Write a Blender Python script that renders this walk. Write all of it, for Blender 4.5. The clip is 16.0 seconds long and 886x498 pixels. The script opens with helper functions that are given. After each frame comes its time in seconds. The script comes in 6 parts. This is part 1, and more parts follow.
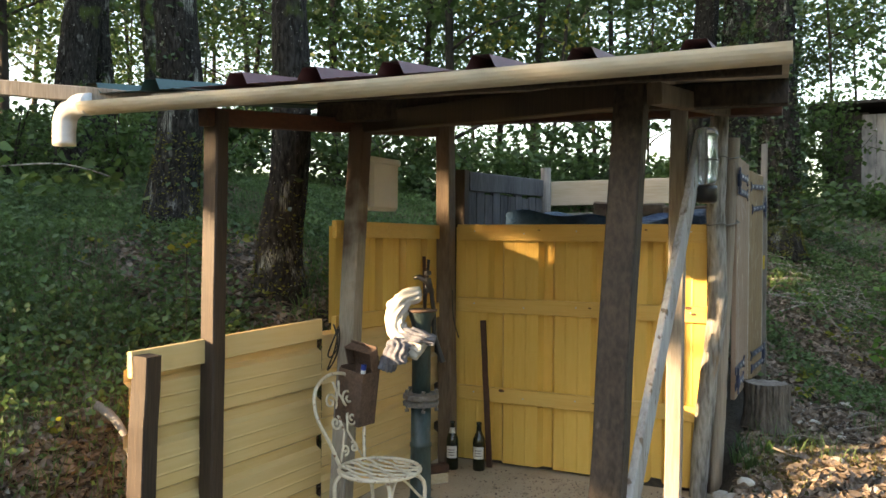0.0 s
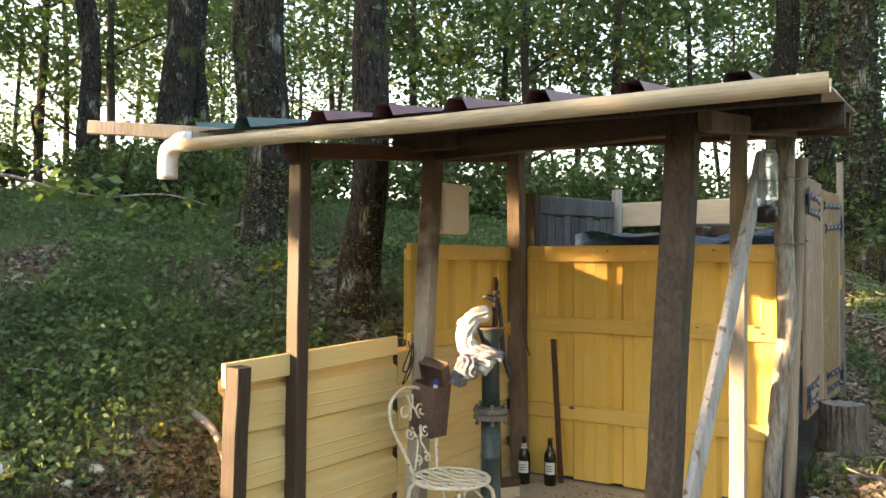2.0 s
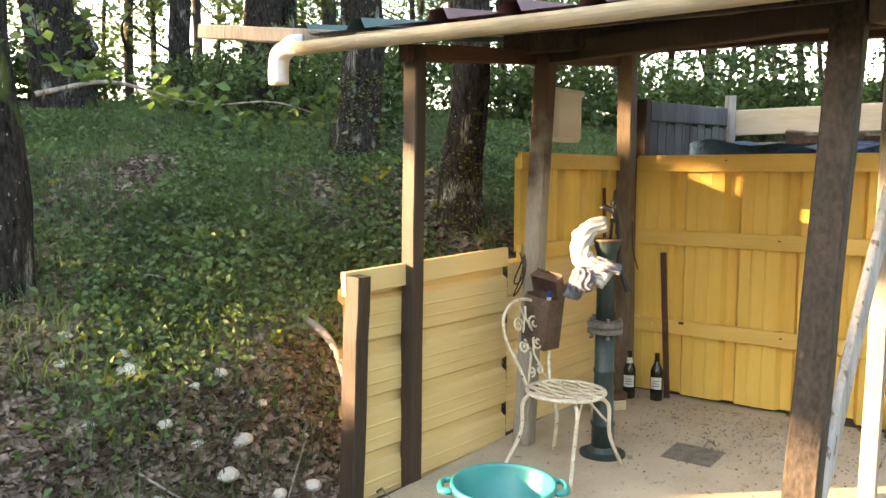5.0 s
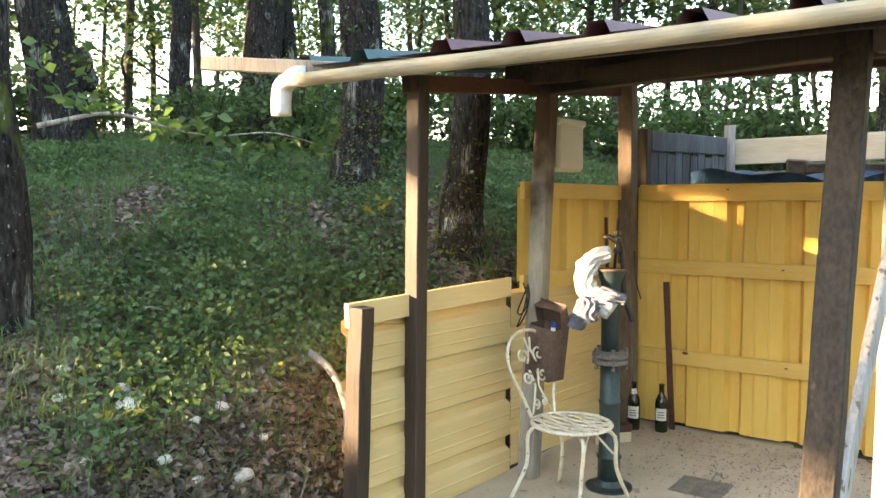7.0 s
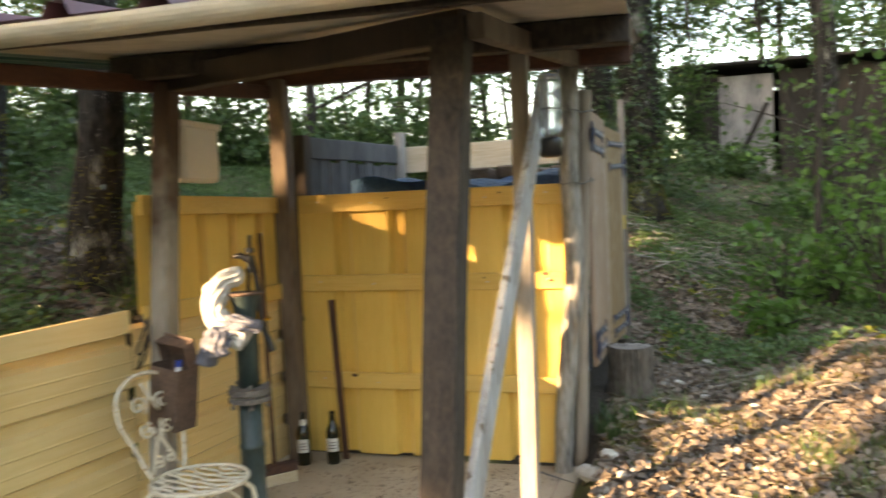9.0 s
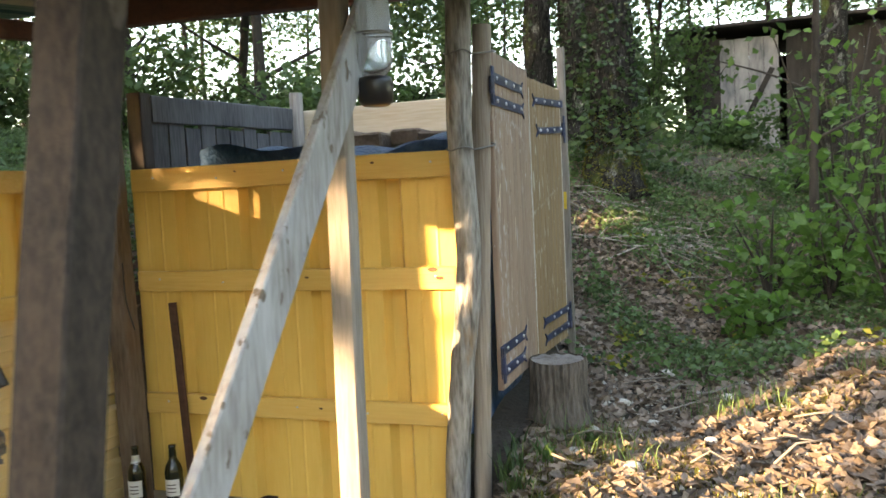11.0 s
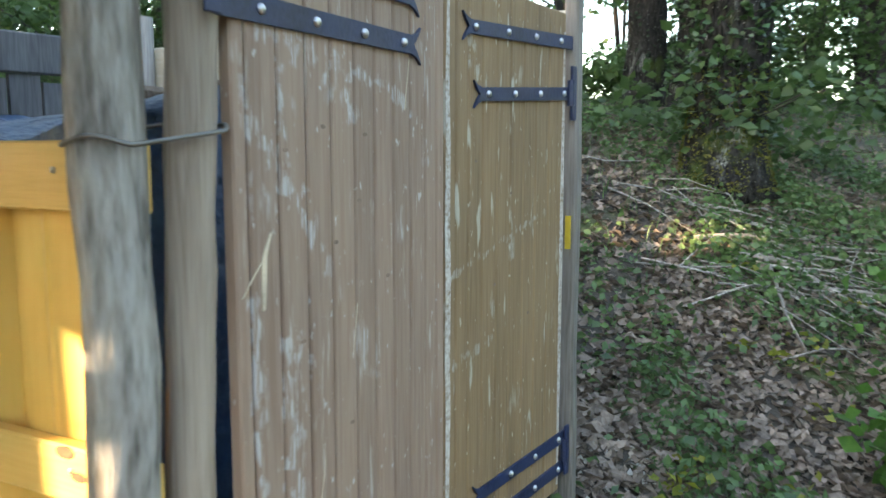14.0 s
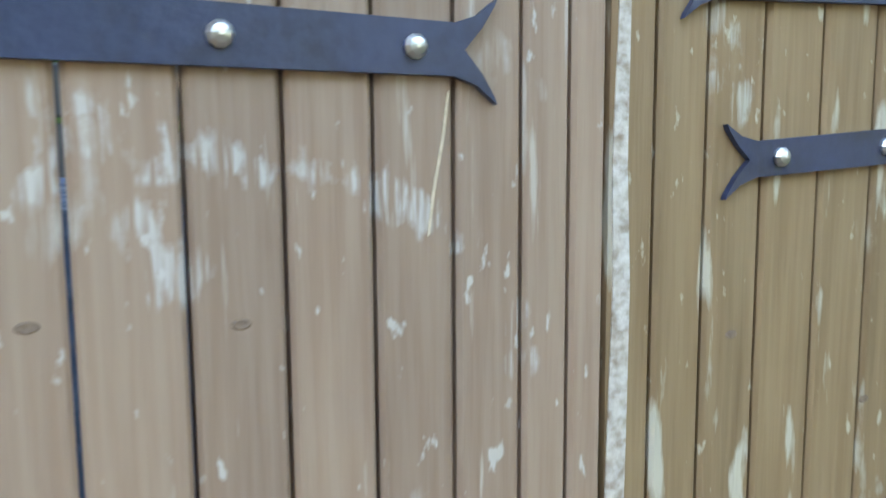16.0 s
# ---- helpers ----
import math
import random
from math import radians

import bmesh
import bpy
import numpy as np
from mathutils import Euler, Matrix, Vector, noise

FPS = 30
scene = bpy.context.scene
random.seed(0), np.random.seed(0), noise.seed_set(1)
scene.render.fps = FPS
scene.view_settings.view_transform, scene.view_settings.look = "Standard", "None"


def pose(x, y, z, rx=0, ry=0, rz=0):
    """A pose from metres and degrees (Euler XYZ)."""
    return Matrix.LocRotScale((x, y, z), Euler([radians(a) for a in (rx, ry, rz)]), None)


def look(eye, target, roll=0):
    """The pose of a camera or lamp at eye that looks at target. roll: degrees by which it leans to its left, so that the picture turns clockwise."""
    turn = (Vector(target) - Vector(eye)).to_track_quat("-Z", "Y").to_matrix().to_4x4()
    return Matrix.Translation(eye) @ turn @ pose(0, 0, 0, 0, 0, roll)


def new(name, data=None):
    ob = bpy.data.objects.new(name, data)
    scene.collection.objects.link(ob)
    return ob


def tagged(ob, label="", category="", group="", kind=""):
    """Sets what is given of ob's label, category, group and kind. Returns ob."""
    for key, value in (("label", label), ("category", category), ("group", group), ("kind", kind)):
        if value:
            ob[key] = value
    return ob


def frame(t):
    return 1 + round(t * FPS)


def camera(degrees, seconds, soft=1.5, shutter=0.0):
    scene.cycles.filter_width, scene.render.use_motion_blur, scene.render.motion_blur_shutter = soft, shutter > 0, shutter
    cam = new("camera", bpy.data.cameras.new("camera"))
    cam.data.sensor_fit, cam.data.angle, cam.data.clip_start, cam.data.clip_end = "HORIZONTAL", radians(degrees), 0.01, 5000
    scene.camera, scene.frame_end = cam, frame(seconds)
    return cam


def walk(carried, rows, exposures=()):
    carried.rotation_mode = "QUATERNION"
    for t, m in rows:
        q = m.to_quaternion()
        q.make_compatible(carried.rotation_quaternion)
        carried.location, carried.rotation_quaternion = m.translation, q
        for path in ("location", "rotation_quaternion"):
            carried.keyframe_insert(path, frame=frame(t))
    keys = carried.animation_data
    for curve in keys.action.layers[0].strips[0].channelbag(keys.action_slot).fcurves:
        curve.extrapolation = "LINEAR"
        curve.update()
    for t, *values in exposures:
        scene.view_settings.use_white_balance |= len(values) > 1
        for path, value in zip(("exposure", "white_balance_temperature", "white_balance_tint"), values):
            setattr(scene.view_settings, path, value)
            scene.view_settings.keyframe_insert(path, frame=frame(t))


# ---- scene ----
cam = camera(59.9, 16.0, shutter=0.4)
PATH = [
    (0, (2.027, -4.553, 1.417), (1.179, -2.741, 1.401), 0.4),
    (0.5, (1.979, -4.636, 1.419), (1.177, -2.804, 1.417), 0.9),
    (1, (2.011, -4.679, 1.399), (1.047, -2.927, 1.448), 0.8),
    (1.5, (2.11, -4.715, 1.411), (1.098, -2.99, 1.452), 0.7),
    (2, (2.186, -4.712, 1.416), (1.15, -3.002, 1.455), 0.1),
    (2.5, (2.193, -4.71, 1.413), (1.05, -3.069, 1.411), 0.2),
    (3, (2.103, -4.722, 1.399), (0.889, -3.133, 1.393), 0.3),
    (3.5, (1.992, -4.723, 1.406), (0.786, -3.127, 1.39), 0.1),
    (4, (1.953, -4.72, 1.397), (0.736, -3.135, 1.325), -0.1),
    (4.2, (1.952, -4.72, 1.398), (0.742, -3.133, 1.259), -0.1),
    (6.3, (1.929, -4.737, 1.382), (0.75, -3.133, 1.182), 0.3),
    (6.5, (1.914, -4.729, 1.39), (0.738, -3.119, 1.227), 0.3),
    (7, (1.912, -4.722, 1.393), (0.728, -3.114, 1.285), 0.0),
    (7.5, (1.93, -4.682, 1.402), (0.838, -3.01, 1.298), 0.3),
    (8, (2.056, -4.512, 1.403), (1.174, -2.721, 1.299), 0.2),
    (8.5, (2.13, -4.325, 1.394), (1.281, -2.516, 1.307), -0.2),
    (9, (2.102, -4.082, 1.375), (1.526, -2.169, 1.294), -2.3),
    (9.2, (2.101, -4.005, 1.373), (1.626, -2.064, 1.286), -2.6),
    (11.3, (2.476, -2.713, 1.347), (1.809, -0.835, 1.178), -2.0),
    (11.5, (2.483, -2.561, 1.355), (1.762, -0.708, 1.141), -0.9),
    (12, (2.476, -2.193, 1.358), (1.735, -0.348, 1.144), -1.0),
    (12.5, (2.465, -1.83, 1.384), (1.694, 0.002, 1.162), -1.0),
    (13, (2.475, -1.444, 1.42), (1.646, 0.363, 1.201), -1.3),
    (13.5, (2.446, -1.07, 1.476), (1.565, 0.714, 1.274), -1.6),
    (14, (2.495, -0.734, 1.507), (1.56, 1.018, 1.272), 0.0),
    (14.5, (2.485, -0.401, 1.478), (1.270, 1.179, 1.310), 0.9),
    (15, (2.294, -0.059, 1.551), (0.975, 1.430, 1.346), 0.6),
    (15.5, (2.215, 0.180, 1.618), (0.625, 1.366, 1.360), 0.3),
    (16, (2.183, 0.338, 1.652), (0.437, 1.287, 1.427), -0.4),
]
EXPOSURE = [(0, 3.0, 7800, 12), (1.5, 3.35, 8300, 14), (3.5, 3.75, 8900, 17), (4.2, 3.8, 8900, 17), (6.5, 3.95, 7700, 11), (7.5, 3.8, 7800, 12), (9, 3.42, 8500, 15), (12, 3.65, 7600, 12), (13.5, 3.7, 7100, 10), (14.5, 4.0, 6950, 10), (15.5, 4.3, 7250, 13), (16, 4.3, 7250, 13)]
walk(cam, [(t, look(eye, target, roll)) for t, eye, target, roll in PATH], EXPOSURE)


# ---- world, sun, exposure ----
SUN_AZ, SUN_EL = radians(227), radians(14)   # bearing from +y, clockwise; low evening sun over the bank, behind and beside the walker
world = bpy.data.worlds.new("sky")
scene.world = world
world.use_nodes = True
wn = world.node_tree.nodes
sky = wn.new("ShaderNodeTexSky")
sky.sky_type, sky.sun_disc = "NISHITA", False
sky.sun_elevation, sky.sun_rotation = SUN_EL, SUN_AZ
sky.air_density, sky.dust_density, sky.ozone_density = 1.0, 2.5, 1.0
wn["Background"].inputs["Strength"].default_value = 0.15
world.node_tree.links.new(sky.outputs[0], wn["Background"].inputs["Color"])

lamp = bpy.data.lights.new("sun", "SUN")
lamp.energy, lamp.angle, lamp.color = 3.0, radians(0.5), (1.0, 0.76, 0.5)
sun = new("sun", lamp)
sun_dir = Vector((math.sin(SUN_AZ) * math.cos(SUN_EL), math.cos(SUN_AZ) * math.cos(SUN_EL), math.sin(SUN_EL)))
sun.matrix_world = look((0, 0, 0), -sun_dir)


# ---- materials ----
def material(name, base, dark=None, light=None, rough=0.8, metal=0.0, scale=(8, 8, 8), fine=(60, 60, 60), bump=0.3, bump_dist=0.004,
             mix=0.5, fmix=0.35, rand=0.0, trans=0.0, spec=0.5, coords="Object", stain=None, stain_scale=3.0, stain_at=0.6):
    """Colour varied at two scales, with grain relief and optional stains."""
    m = bpy.data.materials.new(name)
    m.use_nodes = True
    nt = m.node_tree
    n, l = nt.nodes, nt.links
    b = n["Principled BSDF"]
    b.inputs["Roughness"].default_value, b.inputs["Metallic"].default_value = rough, metal
    b.inputs["Specular IOR Level"].default_value = spec
    tc = n.new("ShaderNodeTexCoord")

    def nz(sc, detail):
        mp = n.new("ShaderNodeMapping")
        mp.inputs["Scale"].default_value = sc
        l.new(tc.outputs[coords], mp.inputs["Vector"])
        t = n.new("ShaderNodeTexNoise")
        t.inputs["Scale"].default_value, t.inputs["Detail"].default_value = 1.0, detail
        l.new(mp.outputs[0], t.inputs["Vector"])
        return t.outputs["Fac"]

    def mixed(fac, a, c, amount=1.0, lo=0.35, hi=0.65):
        r = n.new("ShaderNodeMapRange")
        r.inputs["From Min"].default_value, r.inputs["From Max"].default_value, r.inputs["To Max"].default_value = lo, hi, amount
        l.new(fac, r.inputs["Value"])
        x = n.new("ShaderNodeMix")
        x.data_type = "RGBA"
        l.new(r.outputs[0], x.inputs["Factor"])
        for v, s in ((a, x.inputs["A"]), (c, x.inputs["B"])):
            if isinstance(v, tuple):
                s.default_value = (*v, 1)
            else:
                l.new(v, s)
        return x.outputs["Result"]

    dark = dark or tuple(c * 0.6 for c in base)
    light = light or tuple(min(c * 1.35, 0.95) for c in base)
    coarse, grain = nz(scale, 4), nz(fine, 3)
    col = mixed(coarse, base, dark, mix * 2 if mix < 0.5 else 1.0)
    col = mixed(grain, col, light, fmix)
    if stain:
        col = mixed(nz((stain_scale,) * 3 if not isinstance(stain_scale, tuple) else stain_scale, 6), col, stain, 1.0, stain_at, stain_at + 0.06)
    if rand:
        info = n.new("ShaderNodeObjectInfo")
        geo = n.new("ShaderNodeNewGeometry")
        add = n.new("ShaderNodeMath")
        l.new(info.outputs["Random"], add.inputs[0])
        l.new(geo.outputs["Random Per Island"], add.inputs[1])
        mr = n.new("ShaderNodeMapRange")
        mr.inputs["From Max"].default_value = 2.0
        mr.inputs["To Min"].default_value, mr.inputs["To Max"].default_value = 1 - rand, 1 + rand
        l.new(add.outputs[0], mr.inputs["Value"])
        hsv = n.new("ShaderNodeHueSaturation")
        l.new(mr.outputs[0], hsv.inputs["Value"])
        l.new(col, hsv.inputs["Color"])
        col = hsv.outputs[0]
    l.new(col, b.inputs["Base Color"])
    if bump:
        bp = n.new("ShaderNodeBump")
        bp.inputs["Strength"].default_value, bp.inputs["Distance"].default_value = bump, bump_dist
        l.new(grain, bp.inputs["Height"])
        l.new(bp.outputs[0], b.inputs["Normal"])
    if trans:
        tl = n.new("ShaderNodeBsdfTranslucent")
        l.new(col, tl.inputs["Color"])
        ms = n.new("ShaderNodeMixShader")
        ms.inputs[0].default_value = trans
        l.new(b.outputs[0], ms.inputs[1])
        l.new(tl.outputs[0], ms.inputs[2])
        l.new(ms.outputs[0], n["Material Output"].inputs["Surface"])
    return m


def plain(name, base, rough=0.5, metal=0.0, **kw):
    return material(name, base, rough=rough, metal=metal, bump=kw.pop("bump", 0.1), mix=kw.pop("mix", 0.3), fmix=kw.pop("fmix", 0.2), **kw)


M_gold = material("golden yellow paint", (0.75, 0.485, 0.115), (0.67, 0.41, 0.085), (0.8, 0.55, 0.165), rough=0.42, scale=(5, 5, 1.2), fine=(70, 70, 9), bump=0.15, mix=0.4, fmix=0.3)
# side screen's yellow; light reflected onto it is put into the paler colour
M_cream = material("yellow paint paled by reflected light", (0.71, 0.525, 0.25), (0.63, 0.44, 0.185), (0.76, 0.59, 0.32), rough=0.42, scale=(4, 1.2, 5), fine=(40, 4, 60), bump=0.15, mix=0.4, fmix=0.3)
M_goldwood = material("yellow painted timber", (0.7, 0.45, 0.12), (0.6, 0.36, 0.085), (0.75, 0.53, 0.18), rough=0.5, scale=(1.5, 4, 10), fine=(6, 60, 90), bump=0.3, mix=0.5)
M_brown = material("dark brown stained timber", (0.036, 0.021, 0.014), (0.018, 0.011, 0.008), (0.075, 0.047, 0.031), rough=0.62, scale=(6, 6, 1.2), fine=(110, 110, 7), bump=0.5, rand=0.15)
M_redbrown = material("red-brown stained beam", (0.085, 0.034, 0.02), (0.045, 0.02, 0.013), (0.14, 0.06, 0.036), rough=0.65, scale=(3, 3, 3), fine=(30, 30, 60), bump=0.4)
M_oldbrown = material("rough sawn brown timber", (0.036, 0.025, 0.018), (0.011, 0.008, 0.006), (0.13, 0.095, 0.07), rough=0.8, scale=(20, 20, 5), fine=(70, 70, 34), bump=1.0, bump_dist=0.004, fmix=0.3, rand=0.1, stain=(0.15, 0.12, 0.095), stain_scale=(9, 9, 5), stain_at=0.66)
M_pale = material("pale bleached timber", (0.3, 0.265, 0.225), (0.17, 0.145, 0.118), (0.44, 0.405, 0.36), rough=0.82, scale=(9, 9, 2), fine=(100, 100, 9), bump=0.5)
# greyed brown, with the corner post's sunlight put into the lighter base
M_corner = material("brown timber gone grey, lightened for sunlight", (0.16, 0.115, 0.08), (0.08, 0.056, 0.04), (0.27, 0.215, 0.165), rough=0.8, scale=(9, 9, 3), fine=(80, 80, 12), bump=0.6)
M_grey = material("weathered grey timber", (0.22, 0.195, 0.165), (0.11, 0.095, 0.077), (0.36, 0.33, 0.29), rough=0.82, scale=(9, 9, 1.5), fine=(120, 120, 8), bump=0.5, rand=0.15)
M_twotone = material("post stained dark above, bare grey below", (0.27, 0.24, 0.2), (0.14, 0.12, 0.095), (0.42, 0.39, 0.34), rough=0.8, scale=(9, 9, 1.5), fine=(120, 120, 8), bump=0.5)
_n, _l = M_twotone.node_tree.nodes, M_twotone.node_tree.links
_sep, _tc = _n.new("ShaderNodeSeparateXYZ"), _n.new("ShaderNodeTexCoord")
_nz = _n.new("ShaderNodeTexNoise")
_nz.inputs["Scale"].default_value = 9.0
_add, _mr, _mx = _n.new("ShaderNodeMath"), _n.new("ShaderNodeMapRange"), _n.new("ShaderNodeMix")
_mx.data_type = "RGBA"
_l.new(_tc.outputs["Object"], _sep.inputs[0])
_l.new(_tc.outputs["Object"], _nz.inputs["Vector"])
_l.new(_sep.outputs["Z"], _add.inputs[0])
_l.new(_nz.outputs["Fac"], _add.inputs[1])
_mr.inputs["From Min"].default_value, _mr.inputs["From Max"].default_value = 1.75, 2.15
_l.new(_add.outputs[0], _mr.inputs["Value"])
_base = _n["Principled BSDF"].inputs["Base Color"]
_l.new(_mr.outputs[0], _mx.inputs["Factor"])
_l.new(_base.links[0].from_socket, _mx.inputs["A"])
_mx.inputs["B"].default_value = (0.075, 0.045, 0.03, 1)
_l.new(_mx.outputs["Result"], _base)
M_prop = material("flaking pale grey board", (0.42, 0.425, 0.42), (0.23, 0.21, 0.19), (0.6, 0.61, 0.61), rough=0.8, scale=(10, 10, 3), fine=(90, 90, 12), bump=0.5, stain=(0.15, 0.12, 0.09), stain_scale=(30, 30, 14), stain_at=0.595)
M_fence = material("dark weathered fence boards", (0.12, 0.118, 0.12), (0.055, 0.054, 0.056), (0.22, 0.215, 0.215), rough=0.9, scale=(7, 7, 2), fine=(90, 90, 9), bump=0.6, rand=0.2)
M_fresh = material("fresh pale planed board", (0.56, 0.47, 0.34), (0.46, 0.37, 0.24), (0.66, 0.58, 0.45), rough=0.7, scale=(2, 8, 8), fine=(5, 90, 90), bump=0.2)
M_log = material("barked grey log", (0.33, 0.305, 0.265), (0.085, 0.074, 0.058), (0.56, 0.54, 0.5), rough=0.88, scale=(30, 30, 6), fine=(80, 80, 16), bump=0.9, bump_dist=0.008, stain=(0.3, 0.2, 0.115), stain_scale=(5, 5, 2), stain_at=0.64)
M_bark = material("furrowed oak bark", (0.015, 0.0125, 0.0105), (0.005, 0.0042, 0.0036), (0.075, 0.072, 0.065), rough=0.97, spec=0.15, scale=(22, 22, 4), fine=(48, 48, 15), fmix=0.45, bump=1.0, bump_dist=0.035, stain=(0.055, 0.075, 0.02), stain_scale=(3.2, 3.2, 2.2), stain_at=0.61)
M_barkfar = material("far bark", (0.035, 0.029, 0.023), (0.014, 0.011, 0.009), (0.08, 0.07, 0.056), rough=0.95, scale=(8, 8, 2), fine=(30, 30, 10), bump=0.6, bump_dist=0.02)
M_shutter = material("faded brown shutter stain", (0.3, 0.2, 0.138), (0.23, 0.15, 0.105), (0.39, 0.3, 0.23), rough=0.66, scale=(9, 14, 1.3), fine=(40, 120, 6), bump=0.35, rand=0.12, coords="Object", stain=(0.42, 0.36, 0.3), stain_scale=(60, 60, 5), stain_at=0.63)
M_shutter2 = material("olive brown shutter stain", (0.26, 0.165, 0.082), (0.18, 0.112, 0.054), (0.36, 0.26, 0.15), rough=0.66, scale=(9, 14, 1.3), fine=(40, 120, 6), bump=0.35, rand=0.12, stain=(0.46, 0.42, 0.33), stain_scale=(30, 30, 6), stain_at=0.64)


def scraped(m, colour, big, at):
    """Paint worn through to pale wood in patches broken up by the grain, with small chips."""
    n, l = m.node_tree.nodes, m.node_tree.links
    tc, cur = n.new("ShaderNodeTexCoord"), n["Principled BSDF"].inputs["Base Color"].links[0].from_socket
    vals = []
    for sc, lo, hi in ((big, at, at + 0.09), ((150, 150, 12), 0.42, 0.62), ((70, 70, 34), 0.66, 0.72)):
        mp, nz, r = n.new("ShaderNodeMapping"), n.new("ShaderNodeTexNoise"), n.new("ShaderNodeMapRange")
        mp.inputs["Scale"].default_value = sc
        nz.inputs["Scale"].default_value, nz.inputs["Detail"].default_value = 1.0, 5.0
        l.new(tc.outputs["Object"], mp.inputs["Vector"])
        l.new(mp.outputs[0], nz.inputs["Vector"])
        r.inputs["From Min"].default_value, r.inputs["From Max"].default_value = lo, hi
        l.new(nz.outputs["Fac"], r.inputs["Value"])
        vals.append(r.outputs[0])
    mul, mx, mix = n.new("ShaderNodeMath"), n.new("ShaderNodeMath"), n.new("ShaderNodeMix")
    mul.operation, mx.operation, mix.data_type = "MULTIPLY", "MAXIMUM", "RGBA"
    l.new(vals[0], mul.inputs[0])
    l.new(vals[1], mul.inputs[1])
    l.new(mul.outputs[0], mx.inputs[0])
    l.new(vals[2], mx.inputs[1])
    sc = n.new("ShaderNodeMath")
    sc.operation = "MULTIPLY"
    sc.inputs[1].default_value = 0.85
    l.new(mx.outputs[0], sc.inputs[0])
    l.new(sc.outputs[0], mix.inputs["Factor"])
    l.new(cur, mix.inputs["A"])
    mix.inputs["B"].default_value = (*colour, 1)
    l.new(mix.outputs["Result"], n["Principled BSDF"].inputs["Base Color"])


def rubbed(m, colour, strokes):
    """Paint rubbed off along sweeping strokes (y0, z0, y1, z1, half width), ragged and broken by the grain."""
    n, l = m.node_tree.nodes, m.node_tree.links
    tc, cur = n.new("ShaderNodeTexCoord"), n["Principled BSDF"].inputs["Base Color"].links[0].from_socket

    def vec(op, a, b=None, out="Vector"):
        x = n.new("ShaderNodeVectorMath")
        x.operation = op
        for k, v in enumerate((a, b)):
            if v is None:
                continue
            if isinstance(v, tuple):
                x.inputs[k].default_value = v
            else:
                l.new(v, x.inputs[k])
        return x.outputs[out]

    def num(op, a, b, clamp=False):
        x = n.new("ShaderNodeMath")
        x.operation, x.use_clamp = op, clamp
        for k, v in enumerate((a, b)):
            if isinstance(v, (int, float)):
                x.inputs[k].default_value = v
            else:
                l.new(v, x.inputs[k])
        return x.outputs[0]

    def nz(sc, detail):
        t = n.new("ShaderNodeTexNoise")
        t.inputs["Scale"].default_value, t.inputs["Detail"].default_value = 1.0, detail
        l.new(vec("MULTIPLY", tc.outputs["Object"], sc), t.inputs["Vector"])
        return t.outputs["Fac"]

    p = vec("MULTIPLY", tc.outputs["Object"], (0.0, 1.0, 1.0))
    ragged, grain = nz((1, 46, 30), 6.0), nz((1, 230, 14), 5.0)
    total = None
    for y0, z0, y1, z1, w in strokes:
        ba = (0.0, y1 - y0, z1 - z0)
        q = vec("SUBTRACT", p, (0.0, y0, z0))
        t = num("DIVIDE", vec("DOT_PRODUCT", q, ba, "Value"), ba[1] ** 2 + ba[2] ** 2, True)
        sc = n.new("ShaderNodeVectorMath")
        sc.operation = "SCALE"
        sc.inputs[0].default_value = ba
        l.new(t, sc.inputs["Scale"])
        d = num("DIVIDE", vec("LENGTH", vec("SUBTRACT", q, sc.outputs[0]), None, "Value"), w)
        f = num("SUBTRACT", 1.25, d)
        total = f if total is None else num("MAXIMUM", total, f)
    f = num("ADD", num("MULTIPLY", total, 0.42), num("MULTIPLY", num("SUBTRACT", ragged, 0.55), 4.0))
    f = num("MULTIPLY", f, 2.2, True)
    inside = num("ADD", num("MULTIPLY", total, 3.0, True), 0.0)
    g = num("MULTIPLY", num("SUBTRACT", grain, 0.4), 5.0, True)
    f = num("MULTIPLY", num("MULTIPLY", f, inside), num("MULTIPLY", g, 0.75))
    mix = n.new("ShaderNodeMix")
    mix.data_type = "RGBA"
    l.new(f, mix.inputs["Factor"])
    l.new(cur, mix.inputs["A"])
    mix.inputs["B"].default_value = (*colour, 1)
    l.new(mix.outputs["Result"], n["Principled BSDF"].inputs["Base Color"])


scraped(M_bark, (0.36, 0.37, 0.33), (7, 7, 3.5), 0.58)
scraped(M_shutter, (0.5, 0.47, 0.43), (12, 12, 8), 0.64)
scraped(M_shutter2, (0.48, 0.43, 0.33), (11, 11, 5), 0.66)
rubbed(M_shutter, (0.52, 0.51, 0.49), ((0.15, 1.61, 0.17, 1.56, 0.02), (0.17, 1.56, 0.226, 1.493, 0.024), (0.226, 1.493, 0.28, 1.419, 0.03), (0.28, 1.419, 0.35, 1.32, 0.022), (0.2, 1.705, 0.3, 1.675, 0.03), (0.3, 1.675, 0.36, 1.66, 0.034),
                                       (0.36, 1.66, 0.47, 1.655, 0.017), (0.47, 1.655, 0.55, 1.633, 0.014), (0.55, 1.633, 0.612, 1.598, 0.016), (0.231, 1.66, 0.231, 1.53, 0.012), (0.165, 1.28, 0.165, 0.6, 0.02), (0.245, 1.2, 0.25, 0.62, 0.03),
                                       (0.405, 1.61, 0.415, 1.585, 0.022), (0.655, 1.54, 0.665, 1.5, 0.014), (0.285, 1.2, 0.315, 1.12, 0.014)))
